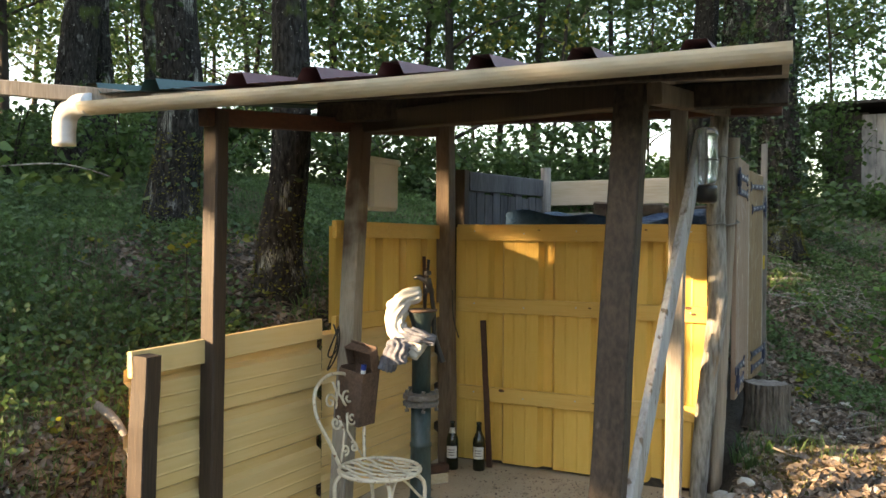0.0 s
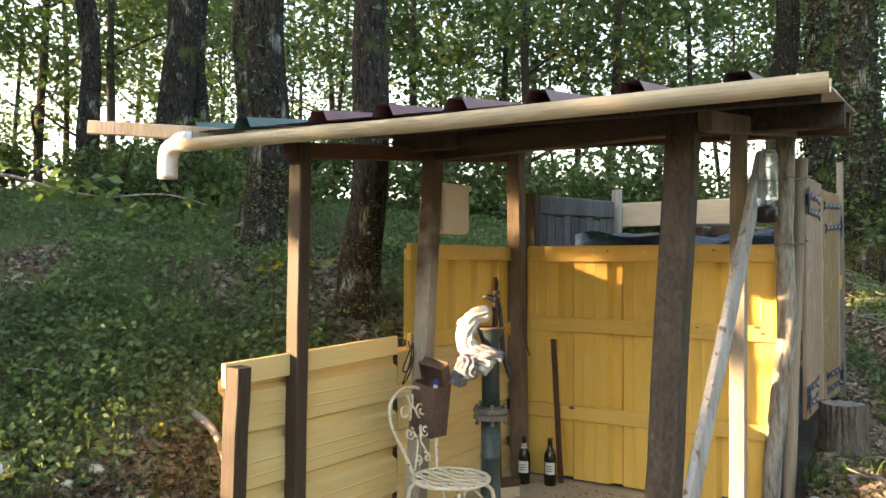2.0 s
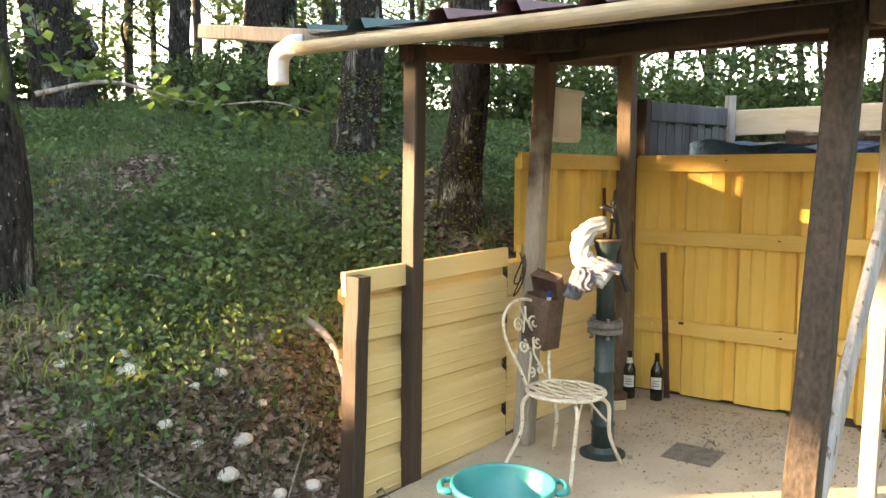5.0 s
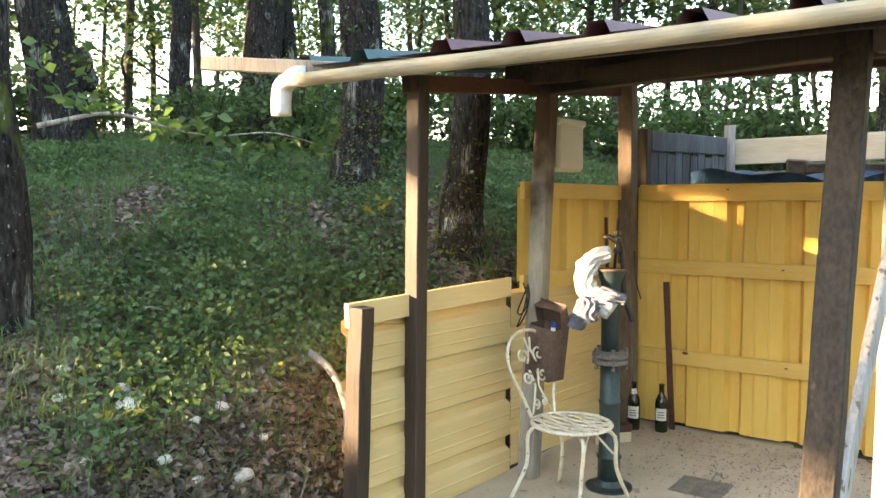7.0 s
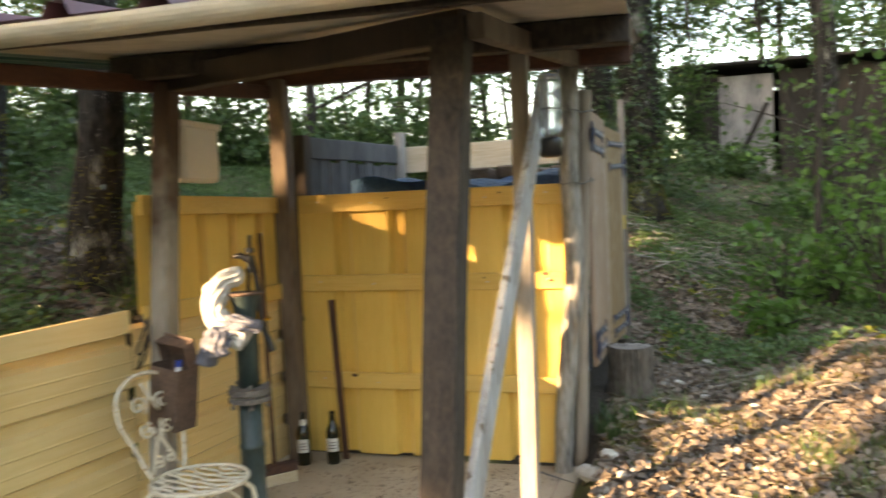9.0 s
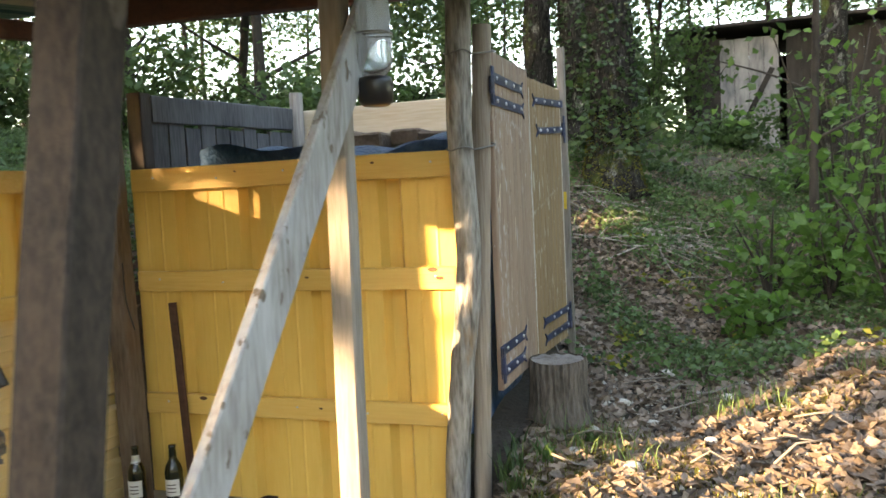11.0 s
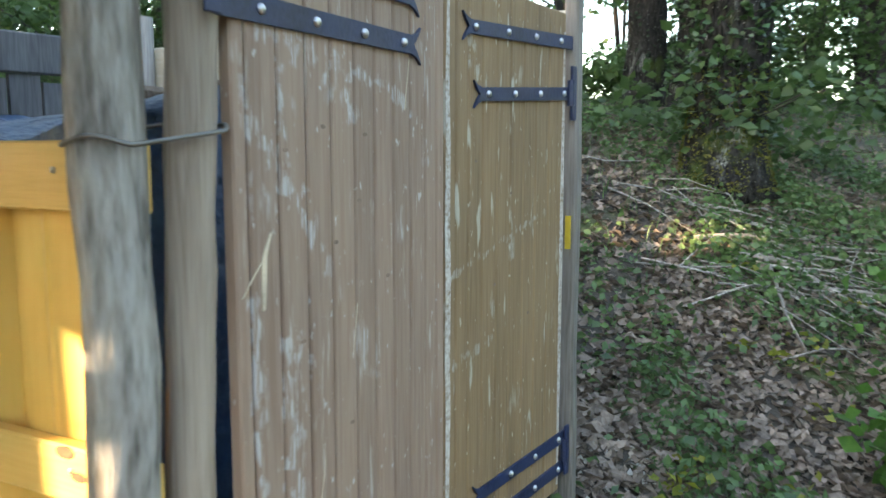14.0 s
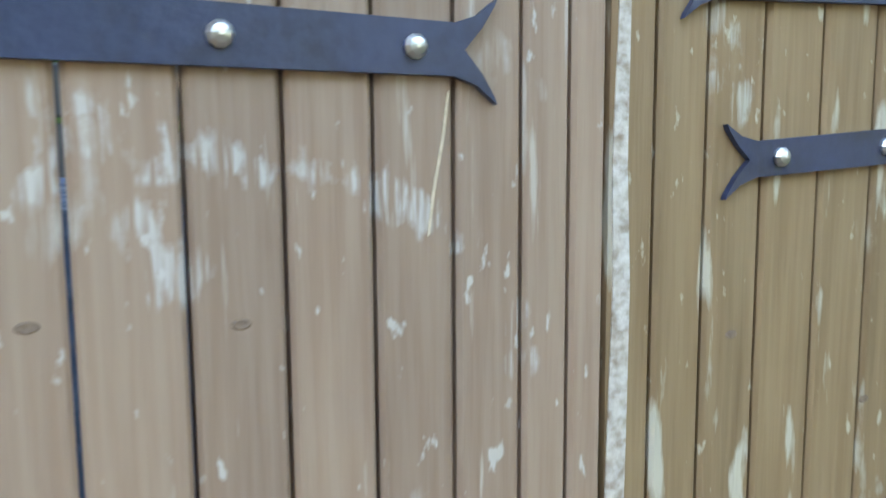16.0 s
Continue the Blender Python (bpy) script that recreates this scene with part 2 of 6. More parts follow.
rubbed(M_shutter2, (0.46, 0.44, 0.38), ((0.77, 1.243, 0.955, 1.291, 0.012), (0.955, 1.291, 1.23, 1.359, 0.011), (0.785, 1.037, 0.947, 1.066, 0.014), (0.95, 1.16, 0.96, 1.12, 0.014), (0.85, 1.79, 0.87, 1.7, 0.02), (1.05, 1.26, 1.06, 1.33, 0.012)))
M_loggrey = material("bare grey log", (0.34, 0.275, 0.21), (0.2, 0.155, 0.115), (0.46, 0.4, 0.33), rough=0.85, scale=(14, 14, 1.6), fine=(120, 120, 5), bump=0.6, stain=(0.13, 0.085, 0.055), stain_scale=(16, 16, 7), stain_at=0.68)
# blue in these colours stands in for sky reflected by the black straps
M_iron = material("black painted iron tinted by sky reflection", (0.018, 0.03, 0.08), (0.01, 0.016, 0.042), (0.032, 0.05, 0.115), rough=0.42, spec=0.5, scale=(12, 12, 12), fine=(90, 90, 90), bump=0.2)
M_bolt = plain("bright zinc bolt", (0.62, 0.62, 0.62), 0.3, 0.9)
M_steelred = plain("dark red roof steel", (0.13, 0.045, 0.05), 0.45)
M_steelgreen = plain("dark green roof steel", (0.03, 0.085, 0.085), 0.45)
M_under = plain("pale roof underside", (0.5, 0.46, 0.4), 0.7)
M_gutter = material("dirty beige plastic", (0.56, 0.51, 0.4), (0.36, 0.31, 0.22), (0.68, 0.64, 0.53), rough=0.4, scale=(2, 9, 9), fine=(12, 50, 50), bump=0.1)
M_pvc = plain("grey plastic pipe", (0.6, 0.61, 0.61), 0.35)
M_slab = material("sandy concrete", (0.47, 0.385, 0.275), (0.37, 0.295, 0.2), (0.56, 0.475, 0.36), rough=0.92, scale=(3, 3, 3), fine=(70, 70, 70), bump=0.5, stain=(0.25, 0.2, 0.14), stain_scale=9, stain_at=0.64)
M_soil = material("woodland soil", (0.048, 0.038, 0.028), (0.024, 0.019, 0.014), (0.1, 0.083, 0.064), rough=0.97, scale=(3, 3, 3), fine=(45, 45, 45), bump=1.0, bump_dist=0.02, stain=(0.06, 0.075, 0.025), stain_scale=1.6, stain_at=0.54)
M_leaf = material("fresh green leaf", (0.07, 0.13, 0.036), (0.045, 0.092, 0.027), (0.1, 0.165, 0.048), rough=0.5, trans=0.45, rand=0.45, bump=0, coords="Object", scale=(2, 2, 2), fine=(20, 20, 20))
M_leafy = material("yellow green leaf", (0.2, 0.2, 0.025), (0.12, 0.15, 0.02), (0.3, 0.27, 0.04), rough=0.5, trans=0.5, rand=0.35, bump=0)
M_leafdark = material("ivy leaf", (0.032, 0.07, 0.02), (0.02, 0.045, 0.014), (0.05, 0.095, 0.03), rough=0.4, trans=0.2, rand=0.4, bump=0)
M_dead = material("dead oak leaf", (0.235, 0.175, 0.13), (0.1, 0.072, 0.052), (0.4, 0.335, 0.275), rough=0.85, trans=0.15, rand=0.7, bump=0)
M_cover = material("ground ivy leaf", (0.095, 0.17, 0.055), (0.04, 0.085, 0.032), (0.18, 0.25, 0.08), rough=0.5, trans=0.4, rand=0.7, bump=0, scale=(2, 2, 2), fine=(20, 20, 20))
M_stone = material("limestone pebble", (0.42, 0.4, 0.35), (0.28, 0.26, 0.22), (0.55, 0.53, 0.48), rough=0.9, scale=(14, 14, 14), fine=(80, 80, 80), bump=0.5, rand=0.3)


# ---- builders ----
def thing(name, label, category, group="", at=(0, 0, 0), kind=""):
    ob = new(name)
    ob.location = at
    ob.empty_display_size = 0.1
    return tagged(ob, label, category, group, kind)


def mesh_of(bm, name, mat, smooth=False):
    me = bpy.data.meshes.new(name)
    bm.normal_update()
    bm.to_mesh(me)
    bm.free()
    for m in (mat if isinstance(mat, (list, tuple)) else [mat]):
        me.materials.append(m)
    if smooth:
        me.shade_smooth()
    return me


def part(name, bm, mat, parent=None, label="", smooth=False):
    ob = new(name, mesh_of(bm, name, mat, smooth))
    if parent is not None:
        ob.parent = parent
        ob.matrix_parent_inverse = Matrix.Translation(-parent.matrix_basis.translation) if parent.parent is None else Matrix()
    return tagged(ob, label)


def box(bm, lo, hi, bevel=0.004, turn=None):
    """An upright box between two corners, edges eased; turn: a matrix applied after."""
    c = [(a + b) / 2 for a, b in zip(lo, hi)]
    s = [abs(b - a) for a, b in zip(lo, hi)]
    g = bmesh.ops.create_cube(bm, size=1.0, matrix=Matrix.Translation(c) @ Matrix.Diagonal((*s, 1)))
    if bevel:
        es = list({e for v in g["verts"] for e in v.link_edges})
        r = bmesh.ops.bevel(bm, geom=es, offset=min(bevel, min(s) * 0.3), segments=1, affect="EDGES", profile=0.5)
        vs = list({v for f in r["faces"] for v in f.verts} | {v for v in g["verts"] if v.is_valid})
        if turn is not None:
            seen = set(vs)
            todo = list(vs)
            while todo:
                v = todo.pop()
                for e in v.link_edges:
                    o = e.other_vert(v)
                    if o not in seen:
                        seen.add(o)
                        todo.append(o)
            bmesh.ops.transform(bm, matrix=turn, verts=list(seen))
    elif turn is not None:
        bmesh.ops.transform(bm, matrix=turn, verts=g["verts"])
    return bm


def new_box(lo, hi, bevel=0.004):
    return box(bmesh.new(), lo, hi, bevel)


def beam(p0, p1, w, d, bevel=0.005, up=(0, 0, 1), wob=0.0, seed=0):
    """A squared timber from p0 to p1: w across, d along `up`; slightly uneven."""
    p0, p1, up = Vector(p0), Vector(p1), Vector(up)
    ax = (p1 - p0).normalized()
    if abs(ax.dot(up)) > 0.95:
        up = Vector((0, 1, 0))
    side = ax.cross(up).normalized()
    upv = side.cross(ax)
    n = 9
    rnd = random.Random(seed)
    bm = bmesh.new()
    rings = []
    b = bevel
    prof = [(-w / 2 + b, -d / 2), (w / 2 - b, -d / 2), (w / 2, -d / 2 + b), (w / 2, d / 2 - b), (w / 2 - b, d / 2), (-w / 2 + b, d / 2), (-w / 2, d / 2 - b), (-w / 2, -d / 2 + b)]
    for i in range(n):
        o = side * rnd.uniform(-wob, wob) + upv * rnd.uniform(-wob, wob)
        c = p0.lerp(p1, i / (n - 1)) + (o if 0 < i < n - 1 else Vector())
        rings.append([bm.verts.new(c + side * x + upv * y) for x, y in prof])
    for a, c in zip(rings, rings[1:]):
        for k in range(8):
            bm.faces.new((a[k], a[(k + 1) % 8], c[(k + 1) % 8], c[k]))
    bm.faces.new(rings[0][::-1])
    bm.faces.new(rings[-1])
    bmesh.ops.recalc_face_normals(bm, faces=bm.faces)
    return bm


def tube(points, radii, seg=12, bm=None, jitter=0.0, seed=0, cap=True, squash=1.0):
    """A round bar along points; radii one number or one for each point; jitter makes it uneven like a log."""
    bm = bm or bmesh.new()
    pts = [Vector(p) for p in points]
    if not isinstance(radii, (list, tuple)):
        radii = [radii] * len(pts)
    rnd = random.Random(seed)
    rings, side = [], None
    for i, p in enumerate(pts):
        ax = (pts[min(i + 1, len(pts) - 1)] - pts[max(i - 1, 0)]).normalized()
        if side is None:
            side = ax.orthogonal().normalized()
        side = (side - ax * side.dot(ax)).normalized()
        other = ax.cross(side)
        ring = []
        for k in range(seg):
            a = 2 * math.pi * k / seg
            r = radii[i] * (1 + rnd.uniform(-jitter, jitter))
            ring.append(bm.verts.new(p + side * math.cos(a) * r + other * math.sin(a) * r * squash))
        rings.append(ring)
    for a, c in zip(rings, rings[1:]):
        for k in range(seg):
            bm.faces.new((a[k], a[(k + 1) % seg], c[(k + 1) % seg], c[k]))
    if cap:
        bm.faces.new(rings[0][::-1])
        bm.faces.new(rings[-1])
    return bm


def lathe(profile, seg=28, centre=(0, 0, 0), bm=None, cap=True):
    """A turned shape from (radius, height) pairs."""
    bm = bm or bmesh.new()
    c = Vector(centre)
    rings = [[bm.verts.new(c + Vector((r * math.cos(2 * math.pi * k / seg), r * math.sin(2 * math.pi * k / seg), z))) for k in range(seg)] for r, z in profile]
    for a, d in zip(rings, rings[1:]):
        for k in range(seg):
            bm.faces.new((a[k], a[(k + 1) % seg], d[(k + 1) % seg], d[k]))
    if cap:
        bm.faces.new(rings[0][::-1])
        bm.faces.new(rings[-1])
    return bm


def spline(pts, n=40):
    """A smooth run of points through the given ones."""
    P = [Vector(p) for p in pts]
    P = [P[0] * 2 - P[1]] + P + [P[-1] * 2 - P[-2]]
    out = []
    for i in range(1, len(P) - 2):
        for k in range(max(2, n // (len(P) - 3))):
            t = k / max(2, n // (len(P) - 3))
            a, b, c, d = P[i - 1:i + 3]
            out.append(0.5 * (2 * b + (c - a) * t + (2 * a - 5 * b + 4 * c - d) * t * t + (3 * b - a - 3 * c + d) * t ** 3))
    return out + [P[-2]]


# ---- ground ----
def sstep(a, b, x):
    x = np.clip((x - a) / (b - a), 0, 1)
    return x * x * (3 - 2 * x)


def ground_z(x, y):
    """Height of the wooded bank: rises to the back and to -x, cut flat for the shelter."""
    x, y = np.asarray(x, float), np.asarray(y, float)
    s = 0.17 + 0.2 * y + 0.33 * (2 - x)
    z = np.log1p(np.exp(np.clip(8 * s, -40, 40))) / 8 - 0.04
    z = np.where(z > 1.0, 1.0 + 1.9 * (1 - np.exp(-(z - 1.0) / 1.9)), z)
    z = z + 0.32 * sstep(2.6, 4.3, y) * sstep(-1.0, 1.0, x)
    rise = 0.29 * sstep(-2.3, 0.1, y) + 0.22 * sstep(2.3, 3.3, x) * sstep(-1.8, 0.8, y)
    rise = rise * sstep(1.5, 1.8, x)
    z = np.where(x > 1.5, np.log(np.exp(14 * z) + np.exp(14 * rise)) / 14 - 0.03, z)
    dx = np.maximum(np.maximum(-0.38 - x, x - 1.56), 0)
    dy = np.maximum(y - 0.02, 0)
    d = np.hypot(dx, dy)
    m = sstep(0.0, np.where(x > 1, 0.22, 0.5), d)
    lump = 0.03 * np.sin(x * 2.3 + y) * np.sin(y * 2.9 - x * 0.7) + 0.018 * np.sin(x * 6.1 + 1) * np.sin(y * 5.3 + 2)
    return z * m + lump * sstep(0.1, 1.2, d) - 0.03


def grid_axis(lo, hi, near_lo, near_hi, fine, grow=1.18):
    a = list(np.arange(near_lo, near_hi, fine))
    s, v = fine, near_lo
    while v > lo:
        s *= grow
        v -= s
        a.insert(0, v)
    s, v = fine, a[-1]
    while v < hi:
        s *= grow
        v += s
        a.append(v)
    return np.array(a)


def build_ground():
    xs, ys = grid_axis(-400, 400, -5, 5, 0.08), grid_axis(-400, 400, -6, 6, 0.08)
    X, Y = np.meshgrid(xs, ys, indexing="ij")
    Z = ground_z(X, Y)
    ny = len(ys)
    v = np.stack([X, Y, Z], -1).reshape(-1, 3)
    i, j = np.meshgrid(np.arange(len(xs) - 1), np.arange(ny - 1), indexing="ij")
    a = (i * ny + j).ravel()
    f = np.stack([a, a + ny, a + ny + 1, a + 1], -1)
    me = bpy.data.meshes.new("ground")
    me.from_pydata(v.tolist(), [], f.tolist())
    me.materials.append(M_soil)
    me.shade_smooth()
    tagged(new("ground", me), "brown woodland soil of a leaf-littered bank", "ground", kind="structure")


build_ground()

# concrete floor of the shelter
bm = new_box((-0.2, -2.8, -0.12), (1.6, 0.1, 0.0), 0.012)
tagged(part("floor", bm, M_slab), "sandy concrete slab under the open shelter", "floor", kind="structure")


# ---- shelter ----
def sheet(length, height, t=0.0012, period=0.25, depth=0.028):
    """A ribbed steel sheet: ribs run along z, width along x, face towards -y."""
    prof = []
    x = 0.0
    while x < length - 1e-6:
        for dx, dy in ((0, 0), (0.045, 0.0), (0.052, -0.003), (0.058, 0.0), (0.105, 0.0), (0.112, -0.003), (0.118, 0.0), (0.17, 0.0), (0.188, depth), (0.232, depth), (0.25, 0.0)):
            if x + dx * period / 0.25 <= length + 1e-6:
                prof.append((x + dx * period / 0.25, dy))
        x += period
    bm = bmesh.new()
    rows = []
    for z in (0.0, height * 0.5, height):
        rows.append(([bm.verts.new((a, d, z)) for a, d in prof], [bm.verts.new((a, d + t, z)) for a, d in prof]))
    for (a, b), (c, d) in zip(rows, rows[1:]):
        for k in range(len(prof) - 1):
            bm.faces.new((a[k], a[k + 1], c[k + 1], c[k]))
            bm.faces.new((b[k + 1], b[k], d[k], d[k + 1]))
    a, b = rows[-1]
    for k in range(len(prof) - 1):
        bm.faces.new((a[k], a[k + 1], b[k + 1], b[k]))
    return bm


def placed(bm, m):
    bmesh.ops.transform(bm, matrix=m, verts=bm.verts)
    return bm


WALL_X = -0.1
back = thing("wall_back", "golden yellow painted ribbed steel screen with three rails", "wall", kind="structure")
part("steel_sheet", placed(sheet(1.58, 1.5, period=0.333, depth=0.045), Matrix.Translation((-0.022, 0.032, 0.02))), M_gold, back)
for z0, z1, k in ((1.432, 1.537, 0), (0.975, 1.068, 1), (0.408, 0.5, 2)):
    part("rail", beam((0.0, 0.015, (z0 + z1) / 2), (1.53 if k == 2 else 1.622, 0.015, (z0 + z1) / 2 - 0.004), 0.03, z1 - z0, 0.004, wob=0.0015, seed=k), M_goldwood, back)

SKEW = Matrix.Shear("XY", 4, (0, 0))
SKEW[0][1] = 0.07   # the side wall splays outwards towards the front
side = thing("wall_side", "pale yellow ribbed steel screen laid with horizontal ribs", "wall", kind="structure")


def side_sheet(y0, y1, z0, h):
    """Ribs lie along y, the face looks to +x."""
    return placed(sheet(h, y1 - y0), SKEW @ Matrix(((0, -1, 0, WALL_X), (0, 0, 1, y0), (1, 0, 0, z0), (0, 0, 0, 1))))


part("steel_sheet", side_sheet(-2.43, -1.27, -0.06, 1.0), M_cream, side)
part("steel_sheet", side_sheet(-1.265, -0.06, 0.02, 0.98), M_cream, side)
part("capping_board", placed(beam((WALL_X + 0.014, -2.44, 0.95), (WALL_X + 0.014, -1.3, 0.98), 0.024, 0.1, 0.003, wob=0.001), SKEW), M_cream, side)
up = placed(sheet(1.16, 0.5, depth=0.04), SKEW @ Matrix(((0, -1, 0, WALL_X + 0.006), (1, 0, 0, -1.22), (0, 0, 1, 1.0), (0, 0, 0, 1))))
part("steel_sheet", up, M_gold, side)
for z in (0.99, 1.485):
    part("rail", placed(beam((WALL_X + 0.022, -1.2, z), (WALL_X + 0.022, -0.08, z), 0.028, 0.09, 0.003, wob=0.001, seed=int(z * 10)), SKEW), M_goldwood, side)


def post(name, label, p0, p1, w, d, mat, seed, bevel=0.006):
    ob = part(name, beam(p0, p1, w, d, bevel, wob=0.0025, seed=seed), mat)
    return tagged(ob, label, "post")


post("short_post", "short dark brown post at the end of the low screen", (-0.262, -2.4, -0.08), (-0.212, -2.4, 0.985), 0.085, 0.075, M_brown, 1)
post("post", "dark brown stained square post carrying the roof", (-0.222, -2.045, -0.1), (-0.197, -2.042, 1.96), 0.075, 0.075, M_brown, 2)
post("post", "weathered post, dark above and grey below", (-0.05, -1.31, 0.0), (-0.096, -1.05, 2.03), 0.09, 0.09, M_twotone, 3)
post("post", "brown corner post behind the pump", (-0.03, -0.065, 0.0), (-0.06, -0.075, 2.2), 0.095, 0.095, M_corner, 4)
post("post", "leaning rough sawn brown post at the roof front", (1.44, -2.12, 0.0), (1.478, -1.82, 1.96), 0.105, 0.105, M_oldbrown, 5)
post("post", "pale weathered square post beside a leaning board", (1.507, -1.0, 0.0), (1.518, -0.96, 2.12), 0.07, 0.06, M_pale, 6)

# roof: the front edge is lower than the back and runs slightly downhill to -x
roof = thing("roof", "ribbed steel lean-to roof in dark red and green", "roof", kind="structure")
FRONT_Y, BACK_Y = -2.2, 0.25


def roof_z(x, y):
    return 2.0 - 0.03 * x + 0.135 * (y - FRONT_Y)


def roof_sheet(x0, x1):
    s = sheet(x1 - x0, 1.0, period=0.333, depth=-0.045)
    for v in s.verts:
        x, y = x0 + v.co.x, FRONT_Y - 0.05 + v.co.z * (BACK_Y - FRONT_Y + 0.1)
        v.co = (x, y, roof_z(x, y) - v.co.y + 0.02)
    return s


part("roof_sheet", roof_sheet(-0.97, -0.21), M_steelgreen, roof, "dark green steel sheet")
part("roof_sheet", roof_sheet(-0.2, 2.0), M_steelred, roof, "dark red steel sheet")
u = bmesh.new()
vs = [u.verts.new((x, y, roof_z(x, y) + 0.008)) for x, y in ((-0.4, FRONT_Y), (1.99, FRONT_Y), (1.94, BACK_Y), (-0.4, BACK_Y))]
vs2 = [u.verts.new(v.co - Vector((0, 0, 0.004))) for v in vs]
u.faces.new(vs)
u.faces.new(vs2[::-1])
for k in range(4):
    u.faces.new((vs[k], vs2[k], vs2[(k + 1) % 4], vs[(k + 1) % 4]))
part("lining_board", u, M_under, roof, "pale underside lining")


def roof_beam(name, p0, p1, w, d, mat, seed=0):
    return part(name, beam(p0, p1, w, d, 0.005, wob=0.002, seed=seed), mat, roof)


def rz(x, y, below):
    return (x, y, roof_z(x, y) - below)


roof_beam("fascia_board", (-0.8, -2.2, 1.985), (1.97, -2.2, 1.92), 0.025, 0.05, M_oldbrown, 1)
roof_beam("fascia_board", (-0.45, -2.12, 2.01), (-1.1, -2.5, 2.055), 0.025, 0.065, M_grey, 7)
roof_beam("cross_beam", (-0.14, -1.02, 2.05), (1.52, -1.82, 1.945), 0.07, 0.1, M_brown, 2)
roof_beam("purlin", (-0.25, -1.2, 2.085), (1.97, -1.2, 2.025), 0.07, 0.1, M_oldbrown, 3)
roof_beam("purlin", (-0.3, -0.02, 2.245), (1.92, -0.02, 2.18), 0.07, 0.12, M_redbrown, 4)
roof_beam("side_beam", (-0.2, -2.12, 1.925), (-0.1, 0.06, 2.15), 0.05, 0.075, M_redbrown, 5)
roof_beam("side_beam", (1.565, -1.88, 1.93), (1.648, 0.25, 2.2), 0.05, 0.075, M_corner, 6)

gutter = thing("gutter", "long beige plastic half-round gutter under the roof edge", "gutter", at=(0.6, -2.26, 2.0))
gl, gr = Vector((-0.7, -2.27, 1.99)), Vector((1.998, -2.27, 1.958))
g = bmesh.new()
rings = []
for p in (gl, gl.lerp(gr, 0.5) + Vector((0, 0, -0.008)), gr):
    out = [g.verts.new(p + Vector((0, 0.05 * math.cos(a), 0.05 * math.sin(a)))) for a in [math.pi + math.pi * k / 12 for k in range(13)]]
    inn = [g.verts.new(p + Vector((0, 0.046 * math.cos(a), 0.046 * math.sin(a)))) for a in [2 * math.pi - math.pi * k / 12 for k in range(13)]]
    rings.append(out + inn)
for a, b in zip(rings, rings[1:]):
    for k in range(26):
        g.faces.new((a[k], a[(k + 1) % 26], b[(k + 1) % 26], b[k]))
g.faces.new(rings[0])
g.faces.new(rings[-1][::-1])
bmesh.ops.recalc_face_normals(g, faces=g.faces)
part("channel", g, M_gutter, gutter, smooth=False)
el = tube(spline([gl + Vector((0.03, 0, -0.005)), gl + Vector((-0.05, 0, -0.005)), gl + Vector((-0.11, 0, -0.04)), gl + Vector((-0.125, 0, -0.1)), gl + Vector((-0.125, 0, -0.17))], 24), 0.047, 20)
part("elbow", el, M_pvc, gutter, "grey plastic elbow", True)


# ---- enclosure behind: log posts, shutters used as doors, fence ----
def log_post(label, pts, r, seed, mat=M_log):
    return tagged(part("log_post", tube(spline(pts, 24), r, 14, jitter=0.07, seed=seed), mat, smooth=True), label, "post")


log_post("crooked barked log post with pale worn foot", [(1.5, -0.03, -0.05), (1.525, -0.025, 0.35), (1.56, -0.02, 0.7), (1.6, -0.016, 1.1), (1.586, -0.012, 1.6), (1.6, -0.01, 2.16)], 0.05, 1)
log_post("straight grey log post wired to the next", [(1.585, 0.07, 0.0), (1.615, 0.078, 0.8), (1.643, 0.084, 1.5), (1.665, 0.088, 2.02)], 0.037, 2, M_loggrey)

shutL = thing("shutter_door", "faded brown board shutter hung as a door on black iron straps", "door", "shutter doors", (1.7, 0.15, 0.5))
shutR = thing("shutter_door", "olive brown board shutter hung as a door on black iron straps", "door", "shutter doors", (1.76, 1.4, 0.5))


def shutter(parent, p0, p1, z0, z1, edges, mat, slope=0.0):
    """Boards side by side from p0 to p1 (plan points); edges: fractions of the width where joints fall."""
    a, b = Vector((*p0, 0)), Vector((*p1, 0))
    ax = (b - a).normalized()
    nrm = Vector((ax.y, -ax.x, 0))
    L = (b - a).length
    fr = Matrix((( ax.x, -nrm.x, 0, a.x), (ax.y, -nrm.y, 0, a.y), (0, 0, 1, 0), (0, 0, 0, 1)))
    for k, (e0, e1) in enumerate(zip(edges, edges[1:])):
        bm = new_box((e0 * L + 0.0016, 0.0, z0 + slope * e0), (e1 * L - 0.0016, 0.026, z1 + random.uniform(-0.004, 0.004)), 0.0035)
        part("board", placed(bm, fr), mat, parent)
    return fr, L


